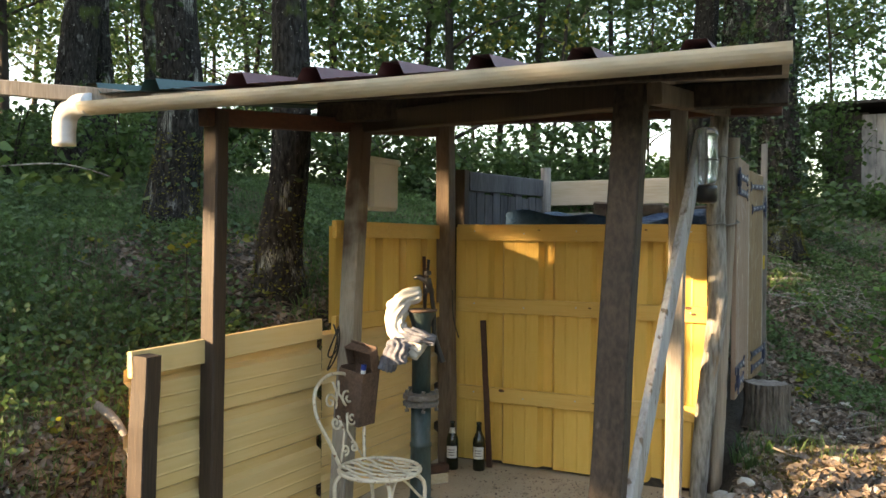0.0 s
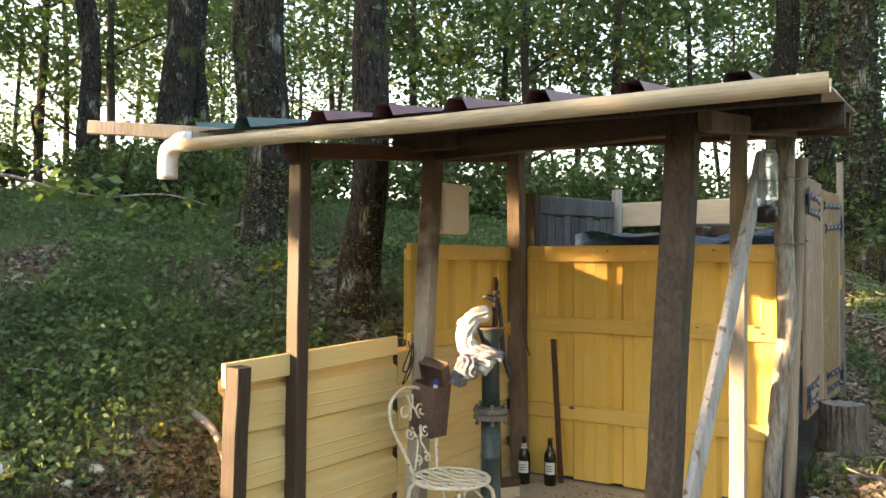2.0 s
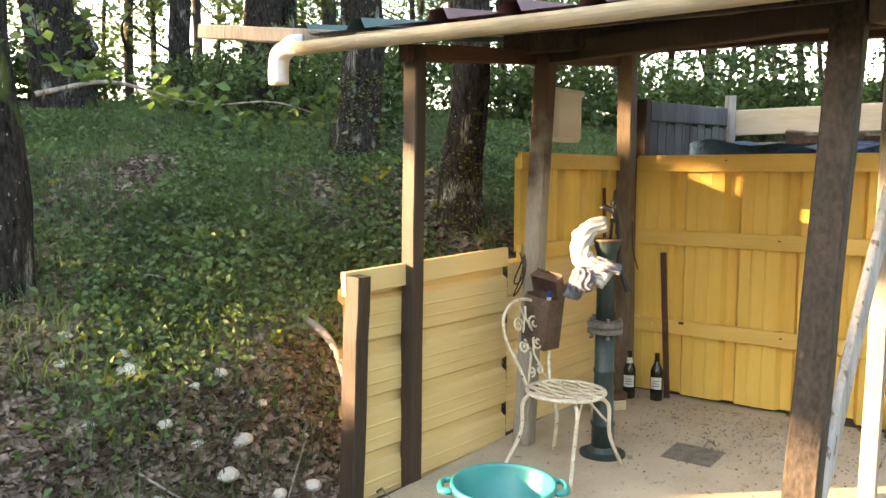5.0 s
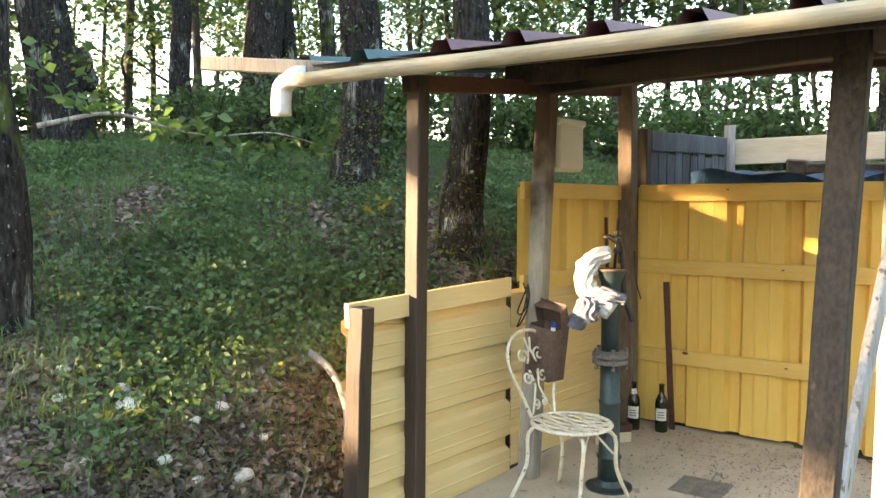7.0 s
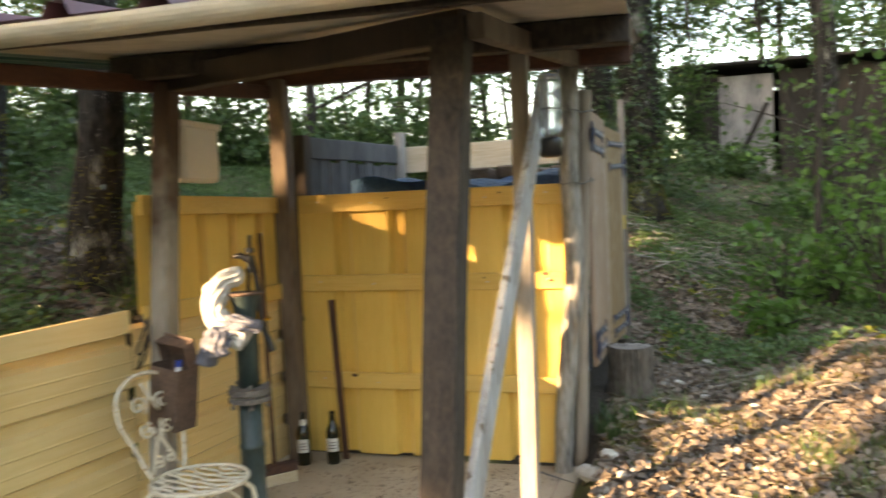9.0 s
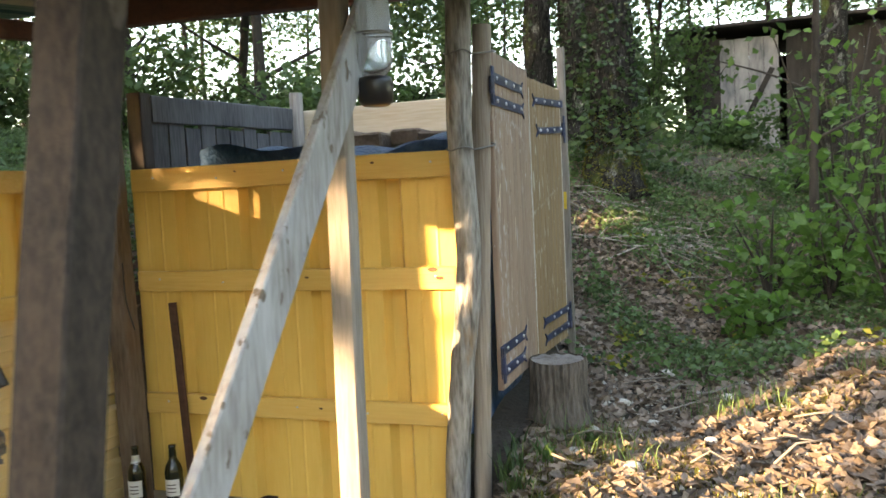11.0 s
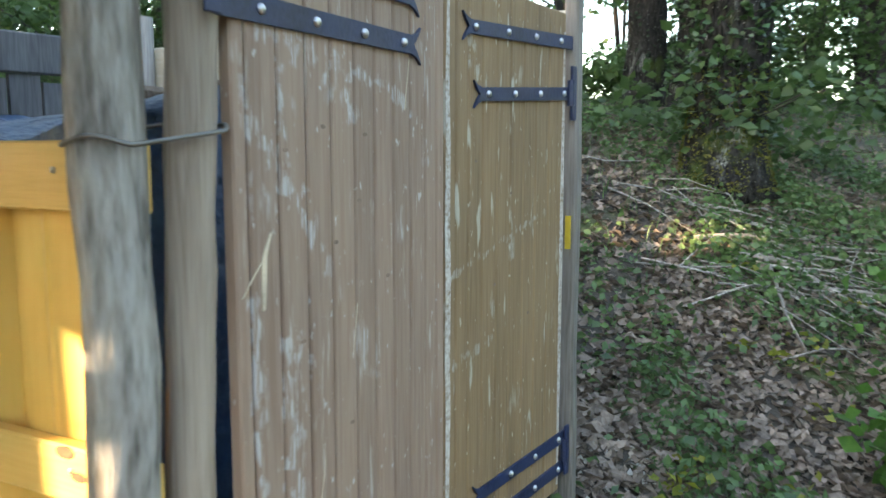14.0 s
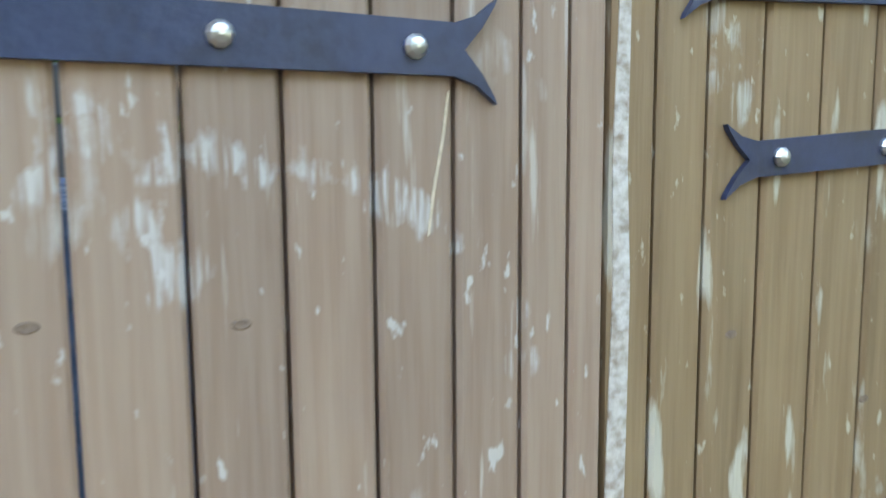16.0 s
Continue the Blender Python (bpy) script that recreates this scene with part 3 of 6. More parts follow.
def strap(parent, fr, s0, s1, z, tip, bolts, tilt=0.0, w=0.042):
    """An iron strap hinge lying on the boards from s0 (pin) to s1 (forked tip)."""
    d = 1 if s1 > s0 else -1
    bm = bmesh.new()
    out = [(0, -w / 2), (0, w / 2)]
    n = abs(s1 - s0)
    prof = [(0.0, w / 2), (n - 0.03, w / 2 * 0.86), (n - 0.012, w / 2 * 1.15), (n + 0.004, w / 2 * 1.75), (n + 0.002, w / 2 * 1.5), (n - 0.008, w / 2 * 0.75), (n - 0.022, 0.0),
            (n - 0.008, -w / 2 * 0.75), (n + 0.002, -w / 2 * 1.5), (n + 0.004, -w / 2 * 1.75), (n - 0.012, -w / 2 * 1.15), (n - 0.03, -w / 2 * 0.86), (0.0, -w / 2)]
    lay = []
    for y in (-0.001, -0.007):
        lay.append([bm.verts.new((s0 + d * p, y, z + q + tilt * p)) for p, q in prof])
    bm.faces.new(lay[1])
    bm.faces.new(lay[0][::-1])
    for k in range(len(prof)):
        bm.faces.new((lay[0][k], lay[0][(k + 1) % len(prof)], lay[1][(k + 1) % len(prof)], lay[1][k]))
    bmesh.ops.recalc_face_normals(bm, faces=bm.faces)
    st = part("strap_hinge", placed(bm, fr), M_iron, parent, "black forked iron strap")
    for b in bolts:
        bb = lathe([(0.0085, 0.0), (0.0085, 0.003), (0.006, 0.006), (0.0015, 0.0075)], 10)
        placed(bb, Matrix.Translation((s0 + d * b, -0.007, z + tilt * b)) @ Matrix.Rotation(radians(90), 4, "X"))
        o = part("bolt", placed(bb, fr), M_bolt, st, "bright bolt head")
    return st


eL = [0.0, 0.052, 0.162, 0.272, 0.377, 0.484, 0.584, 0.684, 0.783, 0.874, 0.944, 1.0]
frL, LL = shutter(shutL, (1.685, 0.125), (1.7106, 0.7424), 0.53, 1.93, eL, M_shutter)
eR = [0.0, 0.074, 0.161, 0.262, 0.374, 0.484, 0.597, 0.71, 0.834, 1.0]
frR, LR = shutter(shutR, (1.7102, 0.7452), (1.7686, 1.3524), 0.53, 1.9, eR, M_shutter2)
for z, tip, bl in ((1.729, 0.51, (0.06, 0.19, 0.322, 0.45)), (1.822, 0.505, (0.06, 0.2, 0.33, 0.45)), (0.7, 0.4, (0.06, 0.2, 0.33)), (0.607, 0.37, (0.06, 0.2, 0.32))):
    strap(shutL, frL, -0.03, tip, z, 1, [b + 0.03 for b in bl])
for z, tip, bl, tilt in ((1.687, 0.116, (0.055, 0.2, 0.338, 0.468), -0.07), (1.826, 0.068, (0.08, 0.228, 0.374, 0.526), -0.052), (0.69, 0.12, (0.05, 0.2, 0.34), 0.0), (0.6, 0.14, (0.05, 0.2, 0.34), 0.0)):
    strap(shutR, frR, LR + 0.03, tip, z, 1, bl, tilt, 0.036)


def pintle(parent, fr, s, z, face):
    """The upright pin and plate that a strap turns on."""
    bm = tube([(s, face, z - 0.035), (s, face, z + 0.035)], 0.011, 10)
    box(bm, (s - 0.004, face - 0.006, z - 0.075), (s + 0.026, face + 0.002, z + 0.075), 0.002)
    part("hinge_pin", placed(bm, fr), M_iron, parent, "black hinge pin and plate")


for z in (1.78, 0.65):
    pintle(shutL, frL, -0.06, z, -0.02)
for z in (1.687, 0.65):
    pintle(shutR, frR, LR + 0.012, z, -0.012)
post("post", "pale split post that the olive shutter hangs on", (1.776, 1.405, 0.2), (1.772, 1.41, 2.14), 0.042, 0.05, M_grey, 9)
tagged(part("yellow_tag", new_box((1.766, 1.3775, 1.246), (1.782, 1.3865, 1.342), 0.001), plain("yellow plastic tag", (0.6, 0.42, 0.03), 0.5)), "small yellow plastic tag on the hinge post", "tag")

# bare wood scars and worn edges of the shutters
def scar(parent, fr, pts, w, mat, name="scar", label="pale bare wood scar"):
    bm = bmesh.new()
    rows = []
    for i, (a, z) in enumerate(pts):
        k = 0.35 + 0.65 * math.sin(math.pi * (i + 0.6) / (len(pts) + 0.2))
        rows.append([bm.verts.new((a - w * k / 2, 0.0005, z)), bm.verts.new((a - w * k / 2, -0.0012, z)), bm.verts.new((a + w * k / 2, -0.0012, z + 0.002)), bm.verts.new((a + w * k / 2, 0.0005, z))])
    for a, b in zip(rows, rows[1:]):
        for k in range(3):
            bm.faces.new((a[k], a[k + 1], b[k + 1], b[k]))
    bmesh.ops.recalc_face_normals(bm, faces=bm.faces)
    return part(name, placed(bm, fr), mat, parent, label)


M_bare = material("bare pale wood", (0.62, 0.52, 0.38), rough=0.8, fine=(40, 40, 200), bump=0.2)
M_flake = material("flaked white paint edge", (0.5, 0.46, 0.4), (0.24, 0.17, 0.11), (0.68, 0.66, 0.62), rough=0.8, scale=(60, 60, 45), fine=(90, 90, 120), bump=0.6, mix=0.5, fmix=0.6)
scar(shutL, frL, [(0.077, 1.39), (0.068, 1.37), (0.061, 1.352), (0.059, 1.32), (0.058, 1.29), (0.057, 1.268)], 0.011, M_bare)
scar(shutL, frL, [(0.061, 1.352), (0.048, 1.337), (0.035, 1.322), (0.012, 1.294)], 0.005, M_bare)
for z, s0, w in ((1.7, 0.478, 0.0025), (1.24, 0.3, 0.002), (0.98, 0.2, 0.002)):
    scar(shutL, frL, [(s0, z), (s0 - 0.004, z - 0.03), (s0 - 0.012, z - 0.07), (s0 - 0.016, z - 0.1)], w, M_bare, "scratch", "thin pale scratch")
scar(shutR, frR, [(0.011 + 0.002 * math.sin(k * 2.1), 0.55 + 0.1 * k) for k in range(14)], 0.02, M_flake, "worn_edge", "edge with flaking white paint")
scar(shutR, frR, [(LR - 0.012, 0.55 + 0.1 * k) for k in range(14)], 0.02, M_flake, "worn_edge", "edge with flaking white paint")

fence = thing("fence", "weathered grey and pale board fence round the enclosure", "fence", at=(0.1, 0.7, 0))
part("post", beam((-0.03, 0.13, 0.0), (-0.03, 0.13, 1.9), 0.08, 0.08, wob=0.003, seed=11), M_brown, fence)
part("post", tube([(0.19, 1.27, 0.2), (0.195, 1.27, 1.2), (0.19, 1.27, 2.01)], 0.04, 12, jitter=0.05, seed=5), M_grey, fence, smooth=True)
part("top_board", beam((0.0, 0.17, 1.83), (0.17, 1.24, 1.85), 0.03, 0.13, wob=0.003, seed=12), M_fence, fence)
for k in range(10):
    f0 = (k + 0.5) / 10
    p = Vector((-0.01, 0.17, 0)).lerp(Vector((0.16, 1.24, 0)), f0)
    part("plank", beam((p.x, p.y, 0.3), (p.x, p.y, 1.765 + 0.012 * math.sin(k * 2.4)), 0.022, 0.1, 0.002, up=(0.157, 0.99, 0), wob=0.002, seed=20 + k), M_fence, fence)
part("pale_board", beam((0.2, 1.31, 1.81), (1.78, 1.4, 1.825), 0.025, 0.19, wob=0.001, seed=40), M_fresh, fence, "pale new board")
part("pale_board", beam((0.2, 1.3, 1.4), (1.78, 1.44, 1.45), 0.025, 0.5, wob=0.001, seed=41), M_grey, fence)

# small knots in the shutter boards
M_boardknot = material("brown board knot", (0.235, 0.16, 0.115), (0.14, 0.095, 0.066), (0.3, 0.21, 0.15), rough=0.75, scale=(90, 90, 90), fine=(200, 200, 200), bump=0.4)
for sh, fr, spots in ((shutL, frL, ((0.115, 1.52), (0.21, 1.56), (0.33, 1.55), (0.31, 1.43), (0.24, 1.36), (0.15, 1.2), (0.4, 1.28), (0.28, 1.02))), (shutR, frR, ((0.13, 1.5), (0.3, 1.42), (0.22, 1.2), (0.4, 1.1)))):
    for s0, z in spots:
        b = lathe([(0.0055, 0.0), (0.004, 0.0006), (0.001, 0.0002)], 9)
        placed(b, Matrix.Diagonal((1.3, 0.7, 1, 1)))
        placed(b, Matrix.Translation((s0, -0.0002, z)) @ Matrix.Rotation(radians(90), 4, "X"))
        part("knot", placed(b, fr), M_boardknot, sh)

# knots and screw heads of the painted rails
M_knot = material("dark knot", (0.12, 0.055, 0.02), (0.06, 0.03, 0.012), (0.2, 0.1, 0.04), rough=0.8, scale=(80, 80, 80), fine=(200, 200, 200), bump=0.4)
for x, z, r in ((1.44, 1.055, 0.013), (1.47, 1.02, 0.01), (0.31, 0.485, 0.012), (0.87, 1.03, 0.006), (1.2, 1.5, 0.006), (0.55, 1.5, 0.005), (0.9, 0.46, 0.006), (1.1, 1.04, 0.005)):
    k = bmesh.new()
    bmesh.ops.create_circle(k, cap_ends=True, segments=9, radius=r, matrix=Matrix.Translation((x, -0.0012, z)) @ Matrix.Rotation(radians(90), 4, "X") @ Matrix.Diagonal((1.7, 0.8, 1, 1)))
    part("knot", k, M_knot, back, "dark knot in the rail")
for x in np.arange(0.12, 1.5, 0.333):
    for z in (1.485, 1.022, 0.454):
        k = lathe([(0.0055, 0.0), (0.005, 0.002), (0.001, 0.0028)], 8)
        part("screw_head", placed(k, Matrix.Translation((x, 0.0, z + 0.01 * math.sin(x * 9))) @ Matrix.Rotation(radians(90), 4, "X")), M_bolt, back)

# ---- leaning board and stump ----
tagged(part("leaning_board", beam((1.455, -2.22, 0.0), (1.603, -0.9, 1.9), 0.115, 0.03, 0.004, up=(1, 0, 0.1), wob=0.002, seed=50), M_prop), "flaking pale grey board leaning against the post", "board")


# ---- woodland ----
rng = np.random.default_rng(4)


def leaf_mesh(name, centres, sizes, mat, flat=0.0, droop=0.0):
    """Many small kite-shaped leaves, each bent along its midrib. flat: 1 lies level, 0 faces any way."""
    n = len(centres)
    a = rng.uniform(0, 2 * np.pi, n)
    nz = rng.normal(size=(n, 3))
    nz /= np.linalg.norm(nz, axis=1)[:, None]
    nz = nz * (1 - flat) + np.array([0, 0, 1.0]) * flat
    nz /= np.linalg.norm(nz, axis=1)[:, None]
    t = np.stack([np.cos(a), np.sin(a), rng.uniform(-0.3, 0.3, n)], -1)
    t -= nz * (t * nz).sum(1)[:, None]
    t /= np.linalg.norm(t, axis=1)[:, None] + 1e-9
    s = np.cross(nz, t)
    L = np.asarray(sizes)[:, None]
    base = centres - t * L * 0.5
    tip = centres + t * L * 0.5 - nz * L * 0.12
    w = L * rng.uniform(0.26, 0.42, (n, 1))
    lft = centres + s * w + nz * L * 0.08
    rgt = centres - s * w + nz * L * 0.08
    v = np.stack([base, rgt, tip, lft], 1).reshape(-1, 3)
    i = np.arange(n)[:, None] * 4
    f = np.concatenate([i + np.array([[0, 1, 2]]), i + np.array([[0, 2, 3]])], 1).reshape(-1, 3)
    me = bpy.data.meshes.new(name)
    me.vertices.add(len(v))
    me.vertices.foreach_set("co", v.astype(np.float32).ravel())
    me.loops.add(f.size)
    me.loops.foreach_set("vertex_index", f.astype(np.int32).ravel())
    me.polygons.add(len(f))
    me.polygons.foreach_set("loop_start", np.arange(0, f.size, 3, dtype=np.int32))
    me.update(calc_edges=True)
    me.materials.append(mat)
    return me


def leaf_part(name, centres, sizes, mat, parent, label="", **kw):
    ob = new(name, leaf_mesh(name, np.asarray(centres), sizes, mat, **kw))
    if parent is not None:
        ob.parent = parent
        ob.matrix_parent_inverse = Matrix.Translation(-parent.matrix_basis.translation)
    return tagged(ob, label)


def clumps(centres, radius, per, squash=0.7):
    """Leaf places scattered in clumps round the given centres."""
    c = np.repeat(np.asarray(centres), per, axis=0)
    d = rng.normal(size=c.shape) * radius
    d[:, 2] *= squash
    return c + d


def gz(x, y):
    return float(ground_z(x, y))


def tree(x, y, r, h, label, lean=(0, 0), crown=None, mat=M_bark, limbs=5, seed=0, flare=1.5, leaf=0.09, per=60, crown_r=2.2, crown_z=0.55, n_clump=18, leaf_mat=None, seg=20, ivy=0, name="tree", spread=0.16, bend=None, gaps=False, moss=0):
    rnd = random.Random(seed)
    z0 = gz(x, y) - 0.12
    t = thing(name, label, "tree", at=(x, y, z0))
    P, R = [], []
    n = 26 if r > 0.1 else 12
    for k in range(n):
        f = (k / (n - 1)) ** 1.3
        P.append((x + lean[0] * f * h + 0.02 * math.sin(k * 1.1 + seed) * (h / 8), y + lean[1] * f * h + 0.02 * math.cos(k * 0.9 + seed) * (h / 8), z0 + f * h))
        R.append(r * (1 - 0.65 * f) * (1 + (flare - 1) * math.exp(-f * h / 0.22)))
    if bend:
        hs, ds = zip(*bend)
        P = [(p[0] + 0.478 * d, p[1] + 0.878 * d, p[2]) for p in P for d in [float(np.interp(p[2] - z0, hs, ds))]]
    part("trunk", tube(P, R, seg, jitter=0.085, seed=seed), mat, t, smooth=True)
    cents = []
    for k in range(limbs):
        f = crown_z + (0.95 - crown_z) * k / max(1, limbs - 1)
        i = int(f ** (1 / 1.3) * (n - 1))
        a = rnd.uniform(0, 6.28)
        ln = crown_r * rnd.uniform(0.7, 1.2) * (1.1 - 0.5 * f)
        p = Vector(P[i])
        q = [p, p + Vector((math.cos(a) * ln * 0.5, math.sin(a) * ln * 0.5, ln * 0.25)), p + Vector((math.cos(a + 0.3) * ln, math.sin(a + 0.3) * ln, ln * 0.45))]
        part("limb", tube(spline(q, 8), [R[i] * 0.45 * (1 - j / 10) for j in range(len(spline(q, 8)))], 8, jitter=0.05, seed=k), mat, t, smooth=True)
    top = Vector(P[int(crown_z * (n - 1))])
    ctr = np.array([P[-1][0] * 0.5 + top.x * 0.5, P[-1][1] * 0.5 + top.y * 0.5, z0 + h * (crown_z + 1) / 2])
    c = rng.normal(size=(n_clump, 3))
    c = c / np.linalg.norm(c, axis=1)[:, None] * rng.uniform(0.25, 1.0, (n_clump, 1)) ** 0.5
    c = ctr + c * np.array([crown_r, crown_r, h * (1.08 - crown_z) / 2])
    L = clumps(c, crown_r * spread, per)
    if gaps:
        L = L[~sun_gap(L)]
    leaf_part("crown", L, rng.uniform(0.6, 1.3, len(L)) * leaf, leaf_mat or M_leaf, t)
    if ivy:
        k = rng.integers(2, n - 8, ivy)
        a = rng.uniform(0, 6.28, ivy)
        PP, RR = np.array(P), np.array(R)
        f = rng.uniform(0, 1, (ivy, 1))
        c = PP[k] * (1 - f) + PP[k + 1] * f
        rr = RR[k] * 1.08 + rng.uniform(0, 0.05, ivy)
        c[:, 0] += np.cos(a) * rr
        c[:, 1] += np.sin(a) * rr
        leaf_part("ivy", c, rng.uniform(0.03, 0.075, ivy), M_leafdark, t, "dark green climbing ivy")
    if moss:
        a, f = rng.uniform(0, 6.28, moss), rng.uniform(0, 1, moss) ** 1.7 * 0.75
        PP, RR = np.array(P), np.array(R)
        zz = z0 + 0.1 + f
        rr = np.interp(zz, PP[:, 2], RR) * 1.05
        c = np.stack([np.interp(zz, PP[:, 2], PP[:, 0]) + np.cos(a) * rr, np.interp(zz, PP[:, 2], PP[:, 1]) + np.sin(a) * rr, zz], -1)
        tagged(leaf_part("moss", c, rng.uniform(0.012, 0.03, moss), M_moss, t), "yellow-green moss on the trunk foot", kind="stuff")
    return t


M_moss = material("yellow green moss", (0.13, 0.125, 0.02), (0.075, 0.085, 0.015), (0.2, 0.18, 0.035), rough=0.9, trans=0.2, rand=0.3, bump=0)
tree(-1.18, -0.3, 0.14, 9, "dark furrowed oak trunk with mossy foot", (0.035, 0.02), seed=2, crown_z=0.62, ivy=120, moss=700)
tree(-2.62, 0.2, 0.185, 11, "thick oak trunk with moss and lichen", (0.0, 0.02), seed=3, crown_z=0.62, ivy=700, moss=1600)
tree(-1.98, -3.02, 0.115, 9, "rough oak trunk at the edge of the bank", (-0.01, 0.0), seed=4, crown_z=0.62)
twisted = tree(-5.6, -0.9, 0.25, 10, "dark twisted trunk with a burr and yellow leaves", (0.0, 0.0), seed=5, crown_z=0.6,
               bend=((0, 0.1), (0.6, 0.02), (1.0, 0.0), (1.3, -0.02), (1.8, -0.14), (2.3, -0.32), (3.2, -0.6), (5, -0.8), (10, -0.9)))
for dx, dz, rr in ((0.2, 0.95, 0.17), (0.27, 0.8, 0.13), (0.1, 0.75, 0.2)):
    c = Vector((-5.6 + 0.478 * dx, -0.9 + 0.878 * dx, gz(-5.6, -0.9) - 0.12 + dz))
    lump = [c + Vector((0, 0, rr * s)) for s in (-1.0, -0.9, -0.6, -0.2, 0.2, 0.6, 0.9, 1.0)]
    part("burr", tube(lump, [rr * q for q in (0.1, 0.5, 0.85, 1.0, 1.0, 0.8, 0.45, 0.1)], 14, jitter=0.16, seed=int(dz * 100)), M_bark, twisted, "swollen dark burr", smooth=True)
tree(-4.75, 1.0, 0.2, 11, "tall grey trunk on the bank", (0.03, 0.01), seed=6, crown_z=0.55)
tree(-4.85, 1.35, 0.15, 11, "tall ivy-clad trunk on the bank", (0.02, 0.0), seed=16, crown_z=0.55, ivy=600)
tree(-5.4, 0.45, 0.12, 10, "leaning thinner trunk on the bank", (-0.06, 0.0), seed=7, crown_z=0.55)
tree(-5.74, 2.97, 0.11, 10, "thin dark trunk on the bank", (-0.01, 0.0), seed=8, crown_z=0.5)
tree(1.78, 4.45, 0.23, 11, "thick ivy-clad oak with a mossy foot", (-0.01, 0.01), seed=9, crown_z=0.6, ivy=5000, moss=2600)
tree(1.17, 6.6, 0.2, 11, "ivy-clad trunk behind the enclosure", (0.0, 0.0), seed=10, crown_z=0.55, ivy=4000)
tree(0.6, 6.9, 0.19, 11, "brown trunk behind the enclosure", (0.05, 0.0), seed=11, crown_z=0.55, ivy=500)
tree(4.4, 9.2, 0.2, 11, "trunk near the old shed", (0.0, 0.0), seed=12, crown_z=0.5, ivy=400)

tree(3.27, 3.1, 0.04, 3.6, "slender forked sapling beside the path", (0.02, 0.03), mat=M_barkfar, limbs=6, seed=31, flare=1.2, leaf=0.085, per=16, crown_r=0.9, crown_z=0.38, n_clump=26, seg=10)

# far trees whose leaves stand against the bright sky
for k in range(90):
    a = radians(-84 + 144 * (k + rng.uniform(0, 1)) / 90)
    d = rng.uniform(11, 24)
    x, y = 2 + d * math.sin(a), -4.5 + d * math.cos(a)
    if 1.5 < x < 7 and y < 13.5:
        d += 6
        x, y = 2 + d * math.sin(a), -4.5 + d * math.cos(a)
    hgt = rng.uniform(6, 10)
    tree(x, y, rng.uniform(0.03, 0.09), hgt, "slender woodland tree in fresh leaf", (rng.uniform(-0.1, 0.1), 0), mat=M_barkfar, limbs=5, seed=100 + k, flare=1.1, leaf=0.12, per=92,
         crown_r=rng.uniform(1.5, 2.5), crown_z=rng.uniform(0.12, 0.3) + (0.16 if a > radians(-6) else 0), n_clump=34, seg=8, spread=0.15)
# unseen woodland added behind the walker; gaps cut in its crowns aim the low sun
SUN_H = Vector((math.sin(SUN_AZ), math.cos(SUN_AZ)))
GAPS = ((1.5, 0.5, 0.7, 0.62), (2.3, 0.15, 0.5, 0.42), (1.08, 1.3, 0.17, 0.4), (0.72, 1.12, 0.12, 0.4), (0.95, 1.05, 0.14, 0.5), (0.24, 1.45, 0.085, 0.075), (0.03, 1.66, 0.09, 0.22),
        (-0.6, 2.2, 0.12, 0.12), (-1.4, 2.0, 0.2, 0.15), (3.3, 0.1, 0.5, 0.4), (-2.2, 3.0, 0.25, 0.2), (-2.0, 3.8, 0.2, 0.6))


def sun_gap(P):
    """True for leaves to cut: those in the gaps aimed along the sun's rays, and a random share elsewhere."""
    h = P[:, 0] * SUN_H.x + P[:, 1] * SUN_H.y
    l = -P[:, 0] * SUN_H.y + P[:, 1] * SUN_H.x
    w = P[:, 2] - h * math.tan(SUN_EL)
    out = np.zeros(len(P), bool)
    ragged = 0.22 * np.sin(l * 9 + 1) * np.sin(w * 11 + 2) + 0.2 * np.sin(l * 19 + w * 7)
    for l0, w0, rl, rw in GAPS:
        out |= ((l - l0) / rl) ** 2 + ((w - w0) / rw) ** 2 < 1 + ragged
    # more leaves are cut here to let soft sun onto the shelter
    thin = np.where(((l - 1.1) / 1.2) ** 2 + ((w - 0.85) / 0.95) ** 2 < 1, 0.8, 0.42)
    return out | (rng.uniform(0, 1, len(P)) < thin)


for k in range(54):
    a = radians(198 + 66 * (k + rng.uniform(0.2, 0.8)) / 54)
    d = rng.uniform(11, 22)
    x, y, cr = 2 + d * math.sin(a), -4.5 + d * math.cos(a), rng.uniform(1.8, 2.8)
    if -0.4 < y * SUN_H.x - x * SUN_H.y < 2.7:
        continue
    tree(x, y, rng.uniform(0.1, 0.2), rng.uniform(8, 11), "unseen woodland tree added to block the sun", mat=M_barkfar, limbs=4, seed=300 + k, flare=1.1, leaf=0.22, per=64,
         crown_r=cr, crown_z=rng.uniform(0.08, 0.2), n_clump=58, seg=8, gaps=True)
# unseen trees added on the far side of the path to cut skylight on the shutters
for k in range(10):
    a, d = radians(62 + 66 * (k + rng.uniform(0.2, 0.8)) / 10), rng.uniform(11, 17)
    tree(2 + d * math.sin(a), -4.5 + d * math.cos(a), rng.uniform(0.1, 0.2), rng.uniform(7, 9), "unseen woodland tree added to dim the shutters", mat=M_barkfar, limbs=4, seed=450 + k, flare=1.1, leaf=0.22, per=50,
         crown_r=rng.uniform(2, 3), crown_z=rng.uniform(0.08, 0.2), n_clump=50, seg=8)
